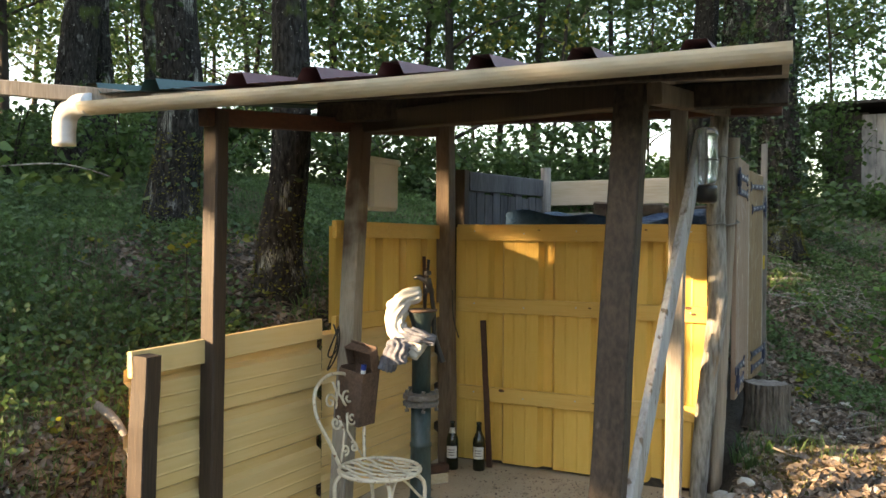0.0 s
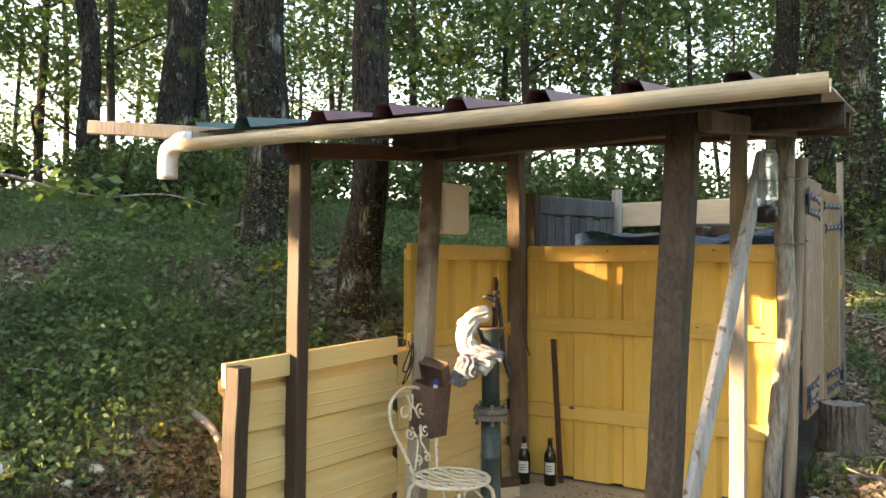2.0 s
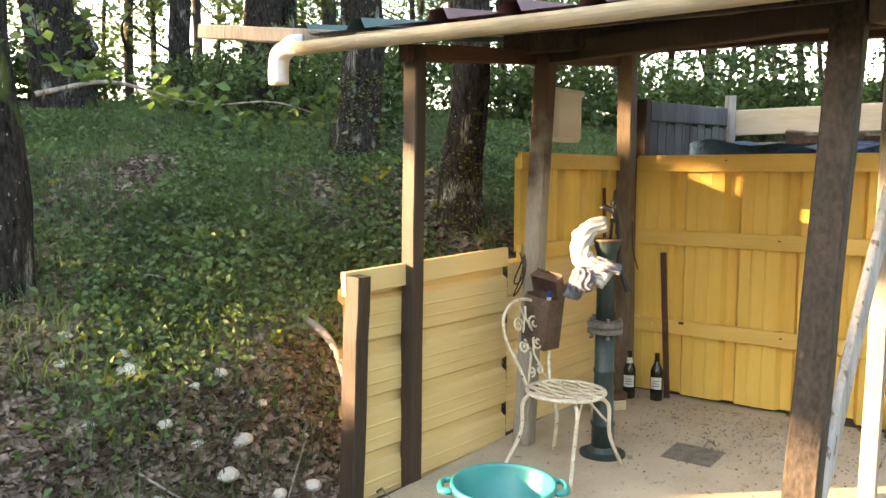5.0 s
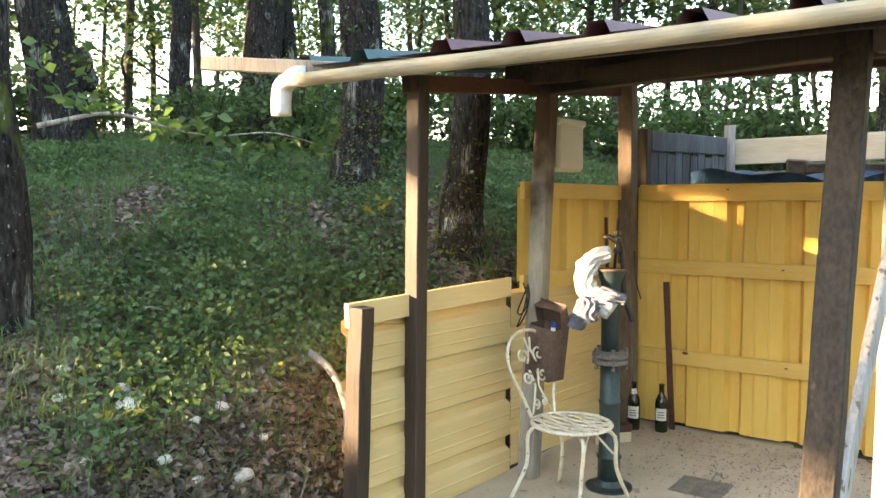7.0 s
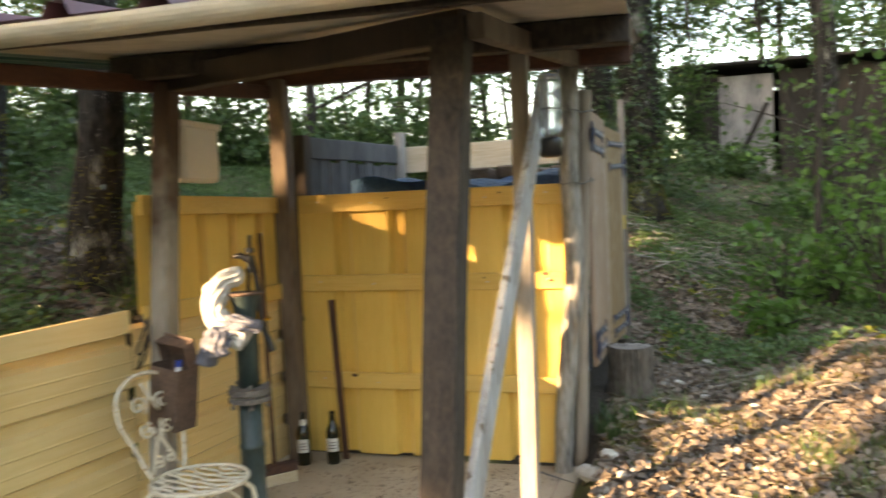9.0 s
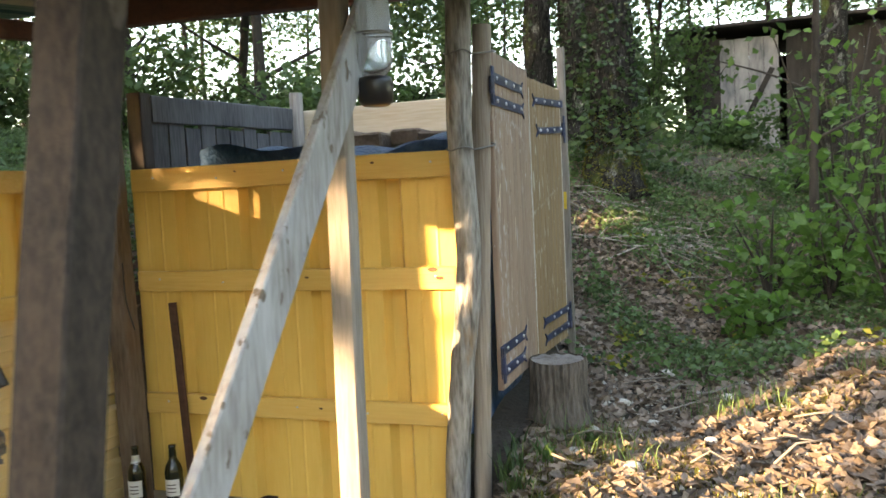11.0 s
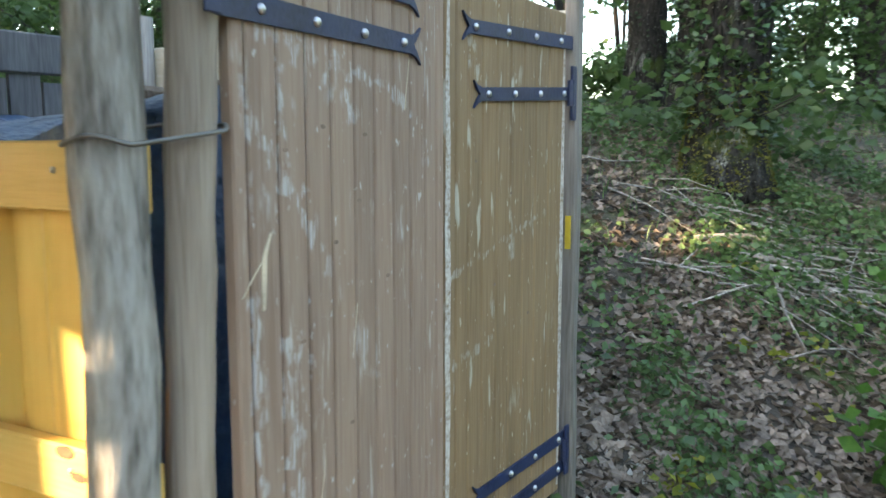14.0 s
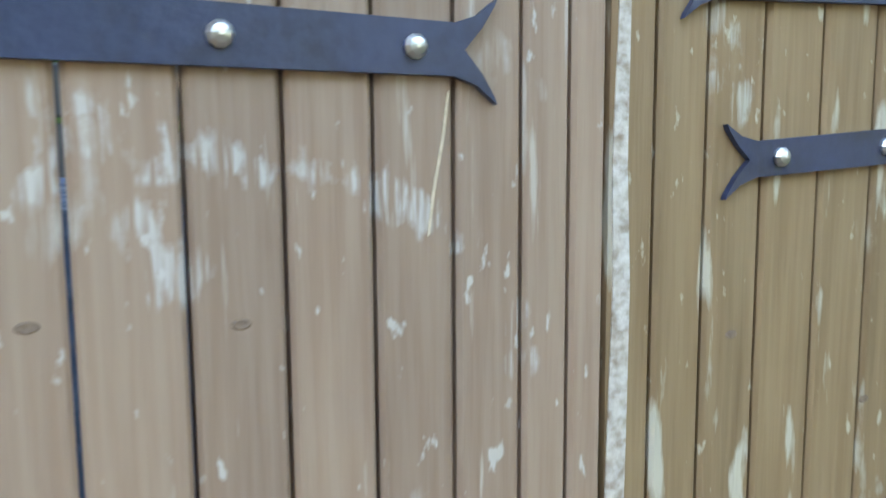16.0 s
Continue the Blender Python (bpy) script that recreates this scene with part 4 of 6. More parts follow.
# unseen wood edge behind the walker, set far back so skylight reaches the shelter
for k in range(20):
    a, d = radians(100 + 96 * (k + rng.uniform(0.2, 0.8)) / 20), rng.uniform(26, 38)
    tree(2 + d * math.sin(a), -4.5 + d * math.cos(a), rng.uniform(0.1, 0.2), rng.uniform(7, 9), "unseen woodland tree set back to leave the sky open", mat=M_barkfar, limbs=4, seed=400 + k, flare=1.1, leaf=0.3, per=50,
         crown_r=rng.uniform(2, 3), crown_z=rng.uniform(0.08, 0.2), n_clump=50, seg=8)
# unseen trees added towards the sun to shade the shelter and the slope
for k, (l, d) in enumerate(((0.45, 14.0), (-0.9, 15.5), (-2.5, 14.5), (3.3, 15.0), (-4.2, 16.0), (2.95, 18.0), (0.47, 19.0), (-0.6, 18.0))):
    tree(SUN_H.x * d - SUN_H.y * l, SUN_H.y * d + SUN_H.x * l, 0.14, 9.5, "unseen woodland tree added to block the sun", mat=M_barkfar, limbs=2, seed=290 + k, flare=1.1, leaf=0.22, per=70, crown_r=1.3, crown_z=0.05, n_clump=110, seg=8, spread=0.3, gaps=True)


def shrub(x, y, h, r, label, leaf=0.07, n_stem=7, per=26, n_clump=26, seed=0, mat=None, name="shrub"):
    """Several thin stems from one root, with leaves in loose sprays."""
    rnd = random.Random(seed)
    z0 = gz(x, y) - 0.03
    t = thing(name, label, "shrub", at=(x, y, z0))
    cents = []
    for k in range(n_stem):
        a = rnd.uniform(0, 6.28)
        q = Vector((math.cos(a), math.sin(a), 0)) * r * rnd.uniform(0.3, 1.0)
        hh = h * rnd.uniform(0.6, 1.0)
        pts = spline([(x, y, z0), (x + q.x * 0.3, y + q.y * 0.3, z0 + hh * 0.5), (x + q.x, y + q.y, z0 + hh)], 8)
        part("stem", tube(pts, [0.012 * (1.1 - i / len(pts)) + 0.002 for i in range(len(pts))], 6, jitter=0.1, seed=k), M_barkfar, t, smooth=True)
        for j in range(max(1, n_clump // n_stem)):
            f = rnd.uniform(0.25, 1.0)
            p = pts[min(len(pts) - 1, int(f * len(pts)))]
            cents.append((p.x + rnd.gauss(0, r * 0.25), p.y + rnd.gauss(0, r * 0.25), p.z + rnd.gauss(0, 0.08)))
    c = clumps(cents, r * 0.16 + 0.04, per, 0.5)
    leaf_part("leaves", c, rng.uniform(0.6, 1.3, len(c)) * leaf, mat or M_leaf, t, flat=0.25)
    return t


# undergrowth along the top of the bank
for k in range(46):
    a = radians(-84 + 140 * (k + rng.uniform(0, 1)) / 46)
    d = rng.uniform(9.5, 15)
    x, y = 2 + d * math.sin(a), -4.5 + d * math.cos(a)
    low = a > radians(-6)
    shrub(x, y, rng.uniform(0.3, 0.5) if low else rng.uniform(0.4, 1.3), rng.uniform(0.7, 1.3), "leafy undergrowth on the crest of the bank", 0.09, 7, 30 if low else 60, 30, 500 + k)
# low shrubs beside the trunks of the bank
for k, (x, y, h, r) in enumerate(((-4.6, 0.2, 0.9, 0.6), (-3.9, 0.8, 0.9, 0.5), (-3.4, 1.4, 0.7, 0.5))):
    shrub(x, y, h, r, "low fresh green shrub among the trunks", 0.06, 8, 40, 32, 600 + k)
# saplings beside the path
M_sap = material("bright sapling leaf", (0.085, 0.19, 0.035), (0.05, 0.12, 0.024), (0.14, 0.26, 0.05), rough=0.45, trans=0.5, rand=0.45, bump=0)
for k, (x, y, h, r) in enumerate(((3.5, 3.4, 2.2, 0.7), (4.1, 3.0, 2.3, 0.8), (4.8, 3.6, 2.4, 0.9), (3.9, 4.4, 2.2, 0.8), (5.3, 2.6, 2.1, 0.8), (3.3, 2.6, 0.7, 0.35), (4.6, 5.4, 2.4, 0.9), (2.8, 2.3, 0.35, 0.25), (2.95, 2.75, 0.8, 0.4), (3.6, 2.3, 1.2, 0.5))):
    shrub(x, y, h, r, "tall leafy sapling thicket beside the path", 0.085, 9, 10, 30, 700 + k, M_sap)
for k, (x, y) in enumerate(((1.9, 10.4), (1.2, 11.4), (2.5, 11.0), (0.4, 11.8), (1.7, 12.6))):
    shrub(x, y, 2.0, 0.8, "leafy sapling beside the old shed", 0.1, 9, 30, 36, 740 + k)
# a low branch of the nearest oak
br = thing("branch", "thin bare branch with fresh oak leaves", "branch", at=(-1.8, -2.95, 1.9))
pts = spline([(-1.83, -2.9, 1.78), (-1.7, -2.6, 1.86), (-1.62, -2.3, 1.8), (-1.6, -2.05, 1.78)], 12)
part("twig", tube(pts, [0.012 * (1.1 - i / len(pts)) for i in range(len(pts))], 7, jitter=0.1), M_log, br, smooth=True)
cc = [(p.x + rng.normal() * 0.05, p.y + rng.normal() * 0.08, p.z + rng.normal() * 0.05) for p in pts[3:]] + [(-1.85 + rng.normal() * 0.1, -2.75 + rng.normal() * 0.15, 2.0 + rng.normal() * 0.12) for _ in range(9)]
cc += [(-1.6 + 0.5 * f + rng.normal() * 0.05, -2.1 + 0.4 * f + rng.normal() * 0.05, 1.77 - 0.06 * f + rng.normal() * 0.05) for f in np.linspace(0, 1, 16)]
part("twig", tube(spline([(-1.6, -2.05, 1.78), (-1.35, -1.85, 1.8), (-1.1, -1.7, 1.72)], 10), 0.004, 6, jitter=0.1), M_log, br, smooth=True)
L = clumps(cc, 0.06, 6, 0.4)
leaf_part("leaves", L, rng.uniform(0.05, 0.09, len(L)), M_leaf, br, flat=0.5)


def scatter(n, x0, x1, y0, y1, keep=None):
    x, y = rng.uniform(x0, x1, n), rng.uniform(y0, y1, n)
    ok = ~((x > -0.32) & (x < 1.72) & (y > -2.35) & (y < 1.5))
    if keep is not None:
        ok &= keep(x, y)
    x, y = x[ok], y[ok]
    return np.stack([x, y, ground_z(x, y)], -1)


def patch(x, y, s, seed):
    return np.sin(x * s + seed) * np.sin(y * s * 1.13 + seed * 2.1) + 0.6 * np.sin((x + y) * s * 2.1 + seed * 3.3)


def stuff(name, label, category, c, sizes, mat, **kw):
    ob = new(name, leaf_mesh(name, c, sizes, mat, **kw))
    return tagged(ob, label, category, kind="stuff")


# litter of dead leaves
def near(x0, y0, rx, ry):
    """Keeps what lies in an oval, thinning out towards its rim."""
    return lambda x, y: ((x - x0) / rx) ** 2 + ((y - y0) / ry) ** 2 < rng.uniform(0.3, 1.1, len(x)) ** 2


c = np.concatenate([scatter(90000, -6, 0, -6.5, 5, near(-1.6, -0.6, 4.4, 5.6)), scatter(26000, -2.4, -0.35, -4.6, -1.8), scatter(80000, 1.6, 6.5, -4.5, 6, near(1.8, 1.2, 4.4, 5.4)), scatter(14000, -9, 6, 2, 10), scatter(14000, -1.5, 2.2, 1.5, 6)])
c[:, 2] += rng.uniform(0.004, 0.022, len(c))
stuff("leaf_litter", "dry brown oak leaves littering the bank", "leaves", c, rng.uniform(0.035, 0.085, len(c)), M_dead, flat=0.55)
# green ground cover
c = np.concatenate([scatter(210000, -6, -0.35, -6.0, 3.5, lambda x, y: (y > -4.4 + rng.normal(size=len(x)) * 0.7) & (ground_z(x, y) > 0.4 + 0.13 * rng.normal(size=len(x))) & (patch(x, y, 1.7, 1) + rng.normal(size=len(x)) * 0.5 > -0.05)),
                    scatter(50000, 1.75, 5.5, 1.2, 6, lambda x, y: patch(x, y, 2.3, 2) + rng.normal(size=len(x)) * 0.45 > 0.4 - 0.35 * (y > 3.2)),
                    scatter(12000, -1.5, 2.2, 1.5, 6, lambda x, y: patch(x, y, 2.3, 2) > -0.2),
                    scatter(26000, -12, 7, 2.5, 13, lambda x, y: patch(x, y, 1.1, 4) > -0.6)])
c[:, 2] += rng.uniform(0.01, 0.11, len(c))
stuff("ground_cover", "low green ivy and seedlings covering the bank", "ground plants", c, rng.uniform(0.02, 0.055, len(c)), M_cover, flat=0.42)


def blades(name, label, c, h, mat):
    """Grass: thin bent blades standing on the ground."""
    n = len(c)
    a = rng.uniform(0, 2 * np.pi, n)
    s = np.stack([np.cos(a), np.sin(a), 0 * a], -1) * 0.0025
    lean = rng.normal(size=(n, 3)) * 0.35 * h[:, None]
    lean[:, 2] = h
    mid = c + lean * np.array([0.35, 0.35, 0.6])
    v = np.stack([c - s, c + s, mid + s * 0.8, mid - s * 0.8, c + lean], 1).reshape(-1, 3)
    i = np.arange(n)[:, None] * 5
    f = np.concatenate([i + np.array([[0, 1, 2]]), i + np.array([[0, 2, 3]]), i + np.array([[3, 2, 4]])], 1).reshape(-1, 3)
    me = bpy.data.meshes.new(name)
    me.from_pydata(v.tolist(), [], f.tolist())
    me.materials.append(mat)
    tagged(new(name, me), label, "grass", kind="stuff")


c = np.concatenate([scatter(60000, -6, -0.5, -3.6, 4, lambda x, y: patch(x, y, 1.3, 7) > -0.3), scatter(3500, 1.75, 3.6, -2.0, 1.0, lambda x, y: patch(x, y, 3.3, 5) > 0.45), scatter(12000, -6, 6, 3, 10)])
blades("grass", "thin fresh grass blades on the bank", c, rng.uniform(0.04, 0.16, len(c)), M_cover)

c = scatter(46000, 1.75, 4.2, -2.2, 0.9, lambda x, y: patch(x, y, 3.1, 5) + 0.3 * rng.normal(size=len(x)) > 0.25)
blades("moss", "tufts of yellow-green moss on the path edge", c, rng.uniform(0.012, 0.04, len(c)), M_moss)

# sprigs of yellow-green seedlings on the bank
sprigs = []
for k in range(60):
    x, y = (-0.55 - rng.uniform(0, 2.6), rng.uniform(-3.4, 0.4)) if k < 36 else (rng.uniform(2.0, 3.4), rng.uniform(1.2, 4.0))
    sprigs.append((x, y, gz(x, y) + 0.06))
L = clumps(np.array(sprigs), 0.05, 9, 0.4)
stuff("seedlings", "small bright yellow-green seedlings on the bank", "seedlings", L, rng.uniform(0.03, 0.06, len(L)), M_leafy, flat=0.5)
L = clumps(np.array([[-1.03, -1.33, 1.4]]), 0.05, 16, 0.9)
spr = thing("sapling", "slender sapling with a bright yellow-green tip", "sapling", at=(-1.03, -1.33, gz(-1.03, -1.33)))
part("stem", tube(spline([(-1.03, -1.33, gz(-1.03, -1.33) - 0.02), (-1.045, -1.32, 1.2), (-1.03, -1.33, 1.42)], 8), 0.003, 6), M_barkfar, spr)
leaf_part("leaves", L, rng.uniform(0.03, 0.06, len(L)), M_leafy, spr)
# sunlit yellow sprays high on the trunks
L = clumps(np.array([(x + dx, y, z + dz) for x, y, z in ((-1.6, 1.6, 3.5), (-0.8, 2.6, 3.6), (-5.2, -0.85, 2.9), (-0.2, 3.4, 3.5)) for dx, dz in ((0, 0), (0.15, -0.2), (-0.1, 0.25))]), 0.12, 22, 1.0)
stuff("spring_leaves", "yellow spring leaves hanging on thin twigs", "leaves", L, rng.uniform(0.04, 0.08, len(L)), M_leafy, flat=0.25)


def brushwood(x0, y0, rx, ry, n, lo, hi, seed):
    """A loose heap of thin dead twigs in one mesh."""
    rnd = random.Random(seed)
    bm = bmesh.new()
    for k in range(n):
        x, y = x0 + rnd.gauss(0, rx), y0 + rnd.gauss(0, ry)
        a = rnd.gauss(0.2, 0.6)
        l = rnd.uniform(lo, hi)
        p = [Vector((x + math.cos(a) * l * f, y + math.sin(a) * l * f, 0)) for f in (-0.5, -0.1, 0.5)]
        for q in p:
            q.z = gz(q.x, q.y) + rnd.uniform(0.01, 0.07)
        tube([p[0], p[1] + Vector((0, rnd.gauss(0, 0.02), 0.015)), p[2]], [0.006, 0.005, 0.002], 5, bm=bm)
    return bm


tagged(part("brushwood", brushwood(2.1, 3.6, 0.5, 0.25, 60, 0.3, 0.8, 1), M_log, smooth=True), "heap of thin grey dead twigs", "twigs", kind="stuff")
for k, (x0, y0, x1, y1, r) in enumerate(((1.75, 3.55, 2.5, 3.75, 0.014), (1.95, 3.45, 2.75, 3.5, 0.018), (2.05, 3.6, 2.35, 3.0, 0.011), (2.4, 3.5, 2.9, 3.85, 0.012), (3.0, 2.6, 3.05, 3.3, 0.02))):
    q = [Vector((x0 + (x1 - x0) * f, y0 + (y1 - y0) * f + 0.05 * math.sin(3 * f + k), 0)) for f in (0, 0.33, 0.66, 1)]
    for i, v in enumerate(q):
        v.z = gz(v.x, v.y) + 0.03 + 0.03 * i % 0.05
    pts = spline(q, 14)
    tagged(part("dead_branch", tube(pts, [r * (1.1 - 0.7 * i / len(pts)) for i in range(len(pts))], 8, jitter=0.14, seed=k), M_grey, smooth=True), "grey dead branch lying on the slope", "branch", "dead branches on the slope")
tagged(part("brushwood", brushwood(-1.4, -1.9, 1.0, 0.9, 36, 0.12, 0.45, 2), M_grey, smooth=True), "scattered dead twigs on the bank", "twigs", kind="stuff")
tagged(part("brushwood", brushwood(2.4, 0.6, 0.5, 0.7, 26, 0.1, 0.3, 3), M_grey, smooth=True), "scattered twigs on the path edge", "twigs", kind="stuff")
tagged(part("dead_branch", tube(spline([(-0.95, -2.05, gz(-0.95, -2.05) + 0.02), (-0.7, -2.1, 0.62), (-0.5, -2.2, 0.5), (-0.42, -2.28, 0.35)], 14), [0.022 - 0.0008 * i for i in range(16)][:len(spline([(0, 0, 0), (1, 0, 0), (2, 0, 0), (3, 0, 0)], 14))], 8, jitter=0.12), M_grey, smooth=True), "pale dead branch lying by the screen", "branch")

# ---- things in the shelter ----
M_white = material("chipped white enamel", (0.62, 0.57, 0.45), (0.45, 0.38, 0.26), (0.74, 0.7, 0.6), rough=0.55, scale=(30, 30, 30), fine=(120, 120, 120), bump=0.3, stain=(0.2, 0.1, 0.05), stain_scale=40, stain_at=0.62)
M_pump = material("worn green-blue painted iron", (0.018, 0.042, 0.042), (0.01, 0.018, 0.017), (0.05, 0.085, 0.09), rough=0.5, scale=(14, 14, 6), fine=(70, 70, 30), bump=0.4, stain=(0.075, 0.09, 0.09), stain_scale=(12, 12, 5), stain_at=0.62)
M_flange = material("grey cast flange", (0.12, 0.11, 0.1), (0.06, 0.05, 0.045), (0.22, 0.2, 0.17), rough=0.8, scale=(20, 20, 20), fine=(90, 90, 90), bump=0.7)
M_cloth = material("white cotton cloth", (0.62, 0.61, 0.585), (0.5, 0.49, 0.47), (0.7, 0.69, 0.67), rough=0.95, scale=(12, 12, 12), fine=(200, 200, 200), bump=0.3)
M_rag = material("blue grey terry rag", (0.17, 0.18, 0.22), (0.1, 0.105, 0.135), (0.27, 0.28, 0.33), rough=0.98, scale=(16, 16, 16), fine=(160, 160, 160), bump=0.8)
M_rust = material("rusty brown tin", (0.11, 0.065, 0.045), (0.055, 0.035, 0.028), (0.19, 0.125, 0.09), rough=0.75, scale=(14, 14, 14), fine=(80, 80, 80), bump=0.5)
M_glassdark = material("dark green bottle glass", (0.008, 0.012, 0.006), rough=0.08, spec=0.6, bump=0, mix=0.2, fmix=0.1)
M_paper = material("white paper label", (0.66, 0.65, 0.61), rough=0.8, bump=0.05, mix=0.2, fmix=0.2)
M_ink = plain("dark print", (0.08, 0.06, 0.05), 0.8)
M_foil = plain("gold foil neck", (0.4, 0.33, 0.2), 0.35, 0.6)
M_teal = material("teal green plastic", (0.012, 0.24, 0.235), (0.01, 0.2, 0.2), (0.02, 0.29, 0.28), rough=0.35, bump=0.05, mix=0.3, fmix=0.2)
M_box = material("translucent white plastic", (0.8, 0.76, 0.7), (0.72, 0.68, 0.61), (0.85, 0.82, 0.77), rough=0.45, trans=0.3, bump=0.05, scale=(6, 6, 6), mix=0.3, fmix=0.2)
M_yellowp = plain("yellow plastic", (0.7, 0.36, 0.015), 0.35)
M_bluecap = plain("blue plastic", (0.02, 0.06, 0.35), 0.4)
M_tarp = material("dark blue tarpaulin", (0.03, 0.085, 0.19), (0.014, 0.038, 0.085), (0.08, 0.16, 0.28), rough=0.4, scale=(6, 6, 6), fine=(30, 30, 30), bump=0.8, bump_dist=0.02)
M_endgrain = material("split firewood", (0.23, 0.165, 0.11), (0.13, 0.09, 0.06), (0.33, 0.25, 0.18), rough=0.85, scale=(10, 10, 10), fine=(70, 70, 70), bump=0.5, rand=0.3)
M_stumptop = material("grey cut stump top", (0.22, 0.19, 0.165), (0.12, 0.1, 0.085), (0.33, 0.3, 0.27), rough=0.9, scale=(16, 16, 16), fine=(80, 80, 80), bump=0.7, bump_dist=0.006)
M_stumpbark = material("weathered stump bark", (0.12, 0.098, 0.078), (0.03, 0.024, 0.019), (0.24, 0.215, 0.18), rough=0.95, scale=(34, 34, 5), fine=(60, 60, 16), bump=1.0, bump_dist=0.02)
M_wire = plain("grey tie wire", (0.2, 0.19, 0.17), 0.5, 0.6)
M_grate = material("mesh drain cover", (0.2, 0.17, 0.13), (0.1, 0.085, 0.065), (0.3, 0.26, 0.2), rough=0.8, scale=(20, 20, 20), fine=(150, 150, 150), bump=0.8)
M_clear = bpy.data.materials.new("clear plastic")
M_clear.use_nodes = True
cb = M_clear.node_tree.nodes["Principled BSDF"]
cb.inputs["Base Color"].default_value, cb.inputs["Roughness"].default_value = (0.85, 0.9, 0.95, 1), 0.12
cb.inputs["Transmission Weight"].default_value, cb.inputs["IOR"].default_value = 0.85, 1.25
M_blackp = plain("black plastic", (0.015, 0.013, 0.013), 0.35)
M_shed = material("weathered shed boards", (0.032, 0.027, 0.022), (0.016, 0.013, 0.011), (0.06, 0.052, 0.043), rough=0.9, scale=(3, 3, 1), fine=(20, 20, 4), bump=0.5, rand=0.25)
M_sheddoor = material("pale grey shed door", (0.3, 0.29, 0.28), (0.14, 0.14, 0.145), (0.42, 0.4, 0.375), rough=0.85, scale=(4, 4, 2), fine=(25, 25, 6), bump=0.4)


def garden_chair():
    """Wrought iron chair, seat towards +x; built round its own base and then set."""
    ch = thing("garden_chair", "old white wrought iron garden chair with scrolled back", "chair", at=(0.292, -1.508, 0))

    CA, SA = math.cos(radians(-10)), math.sin(radians(-10))

    def P(x, y, z):
        return (0.292 + x * CA - y * SA, -1.508 + x * SA + y * CA, z)

    r = 0.185
    ring = [P(r * math.cos(a), r * math.sin(a), 0.385) for a in [2 * math.pi * k / 36 for k in range(37)]]
    part("seat_ring", tube(ring, 0.0085, 8), M_white, ch, smooth=True)
    for k in range(9):
        y = -r * 0.9 + 1.8 * r * k / 8
        w = math.sqrt(max(0, r * r - y * y))
        pts = [P(-w + 2 * w * i / 8, y + 0.009 * math.sin(i * 1.9 + (k % 2) * 3.1), 0.387 - 0.014 * math.sin(math.pi * i / 8)) for i in range(9)]
        part("seat_strip", tube(pts, 0.006, 6, squash=0.5), M_white, ch, smooth=True)
    for x, y, fx, fy in ((0.15, -0.11, 0.2, -0.22), (0.15, 0.11, 0.16, 0.24), (-0.15, -0.11, -0.19, -0.23), (-0.15, 0.11, -0.2, 0.17)):
        part("leg", tube(spline([P(x * 0.6, y * 0.6, 0.375), P(x * 1.05, y * 1.1, 0.33), P(x * 1.05, y * 1.25, 0.18), P(fx, fy, 0.008)], 14), 0.0095, 8), M_white, ch, smooth=True)
    part("stretcher", tube(spline([P(0.15, -0.12, 0.25), P(0.11, 0, 0.36), P(0.15, 0.12, 0.25)], 12), 0.006, 8), M_white, ch, smooth=True)

    def B(u, z):
        """A point of the back: u across, z up; it leans away from the seat."""
        return P(-0.165 - 0.3 * (z - 0.385), u, z)

    part("back_loop", tube(spline([B(-0.085, 0.385), B(-0.12, 0.5), B(-0.165, 0.62), B(-0.15, 0.72), B(-0.08, 0.775), B(0, 0.79), B(0.08, 0.775), B(0.15, 0.72), B(0.165, 0.62), B(0.12, 0.5), B(0.085, 0.385)], 50), 0.0085, 8), M_white, ch, smooth=True)

    def scroll(cu, cz, r0, turns, start, d, tail):
        pts = []
        for k in range(26):
            f = k / 25
            a = start + d * turns * 2 * math.pi * f
            rr = r0 * (0.15 + 0.85 * f)
            pts.append(B(cu + rr * math.cos(a), cz + rr * math.sin(a)))
        pts += [B(*t) for t in tail]
        return tube(pts, 0.0055, 7)

    for s in (-1, 1):
        part("scroll", scroll(s * 0.06, 0.67, 0.042, 1.4, 1.57, s, [(s * 0.005, 0.7), (s * 0.02, 0.755)]), M_white, ch, smooth=True)
        part("scroll", scroll(s * 0.055, 0.575, 0.036, 1.4, -1.57, -s, [(s * 0.01, 0.53), (s * 0.045, 0.46), (s * 0.075, 0.4)]), M_white, ch, smooth=True)
        part("scroll", scroll(s * 0.03, 0.45, 0.025, 1.3, 0, s, []), M_white, ch, smooth=True)


garden_chair()


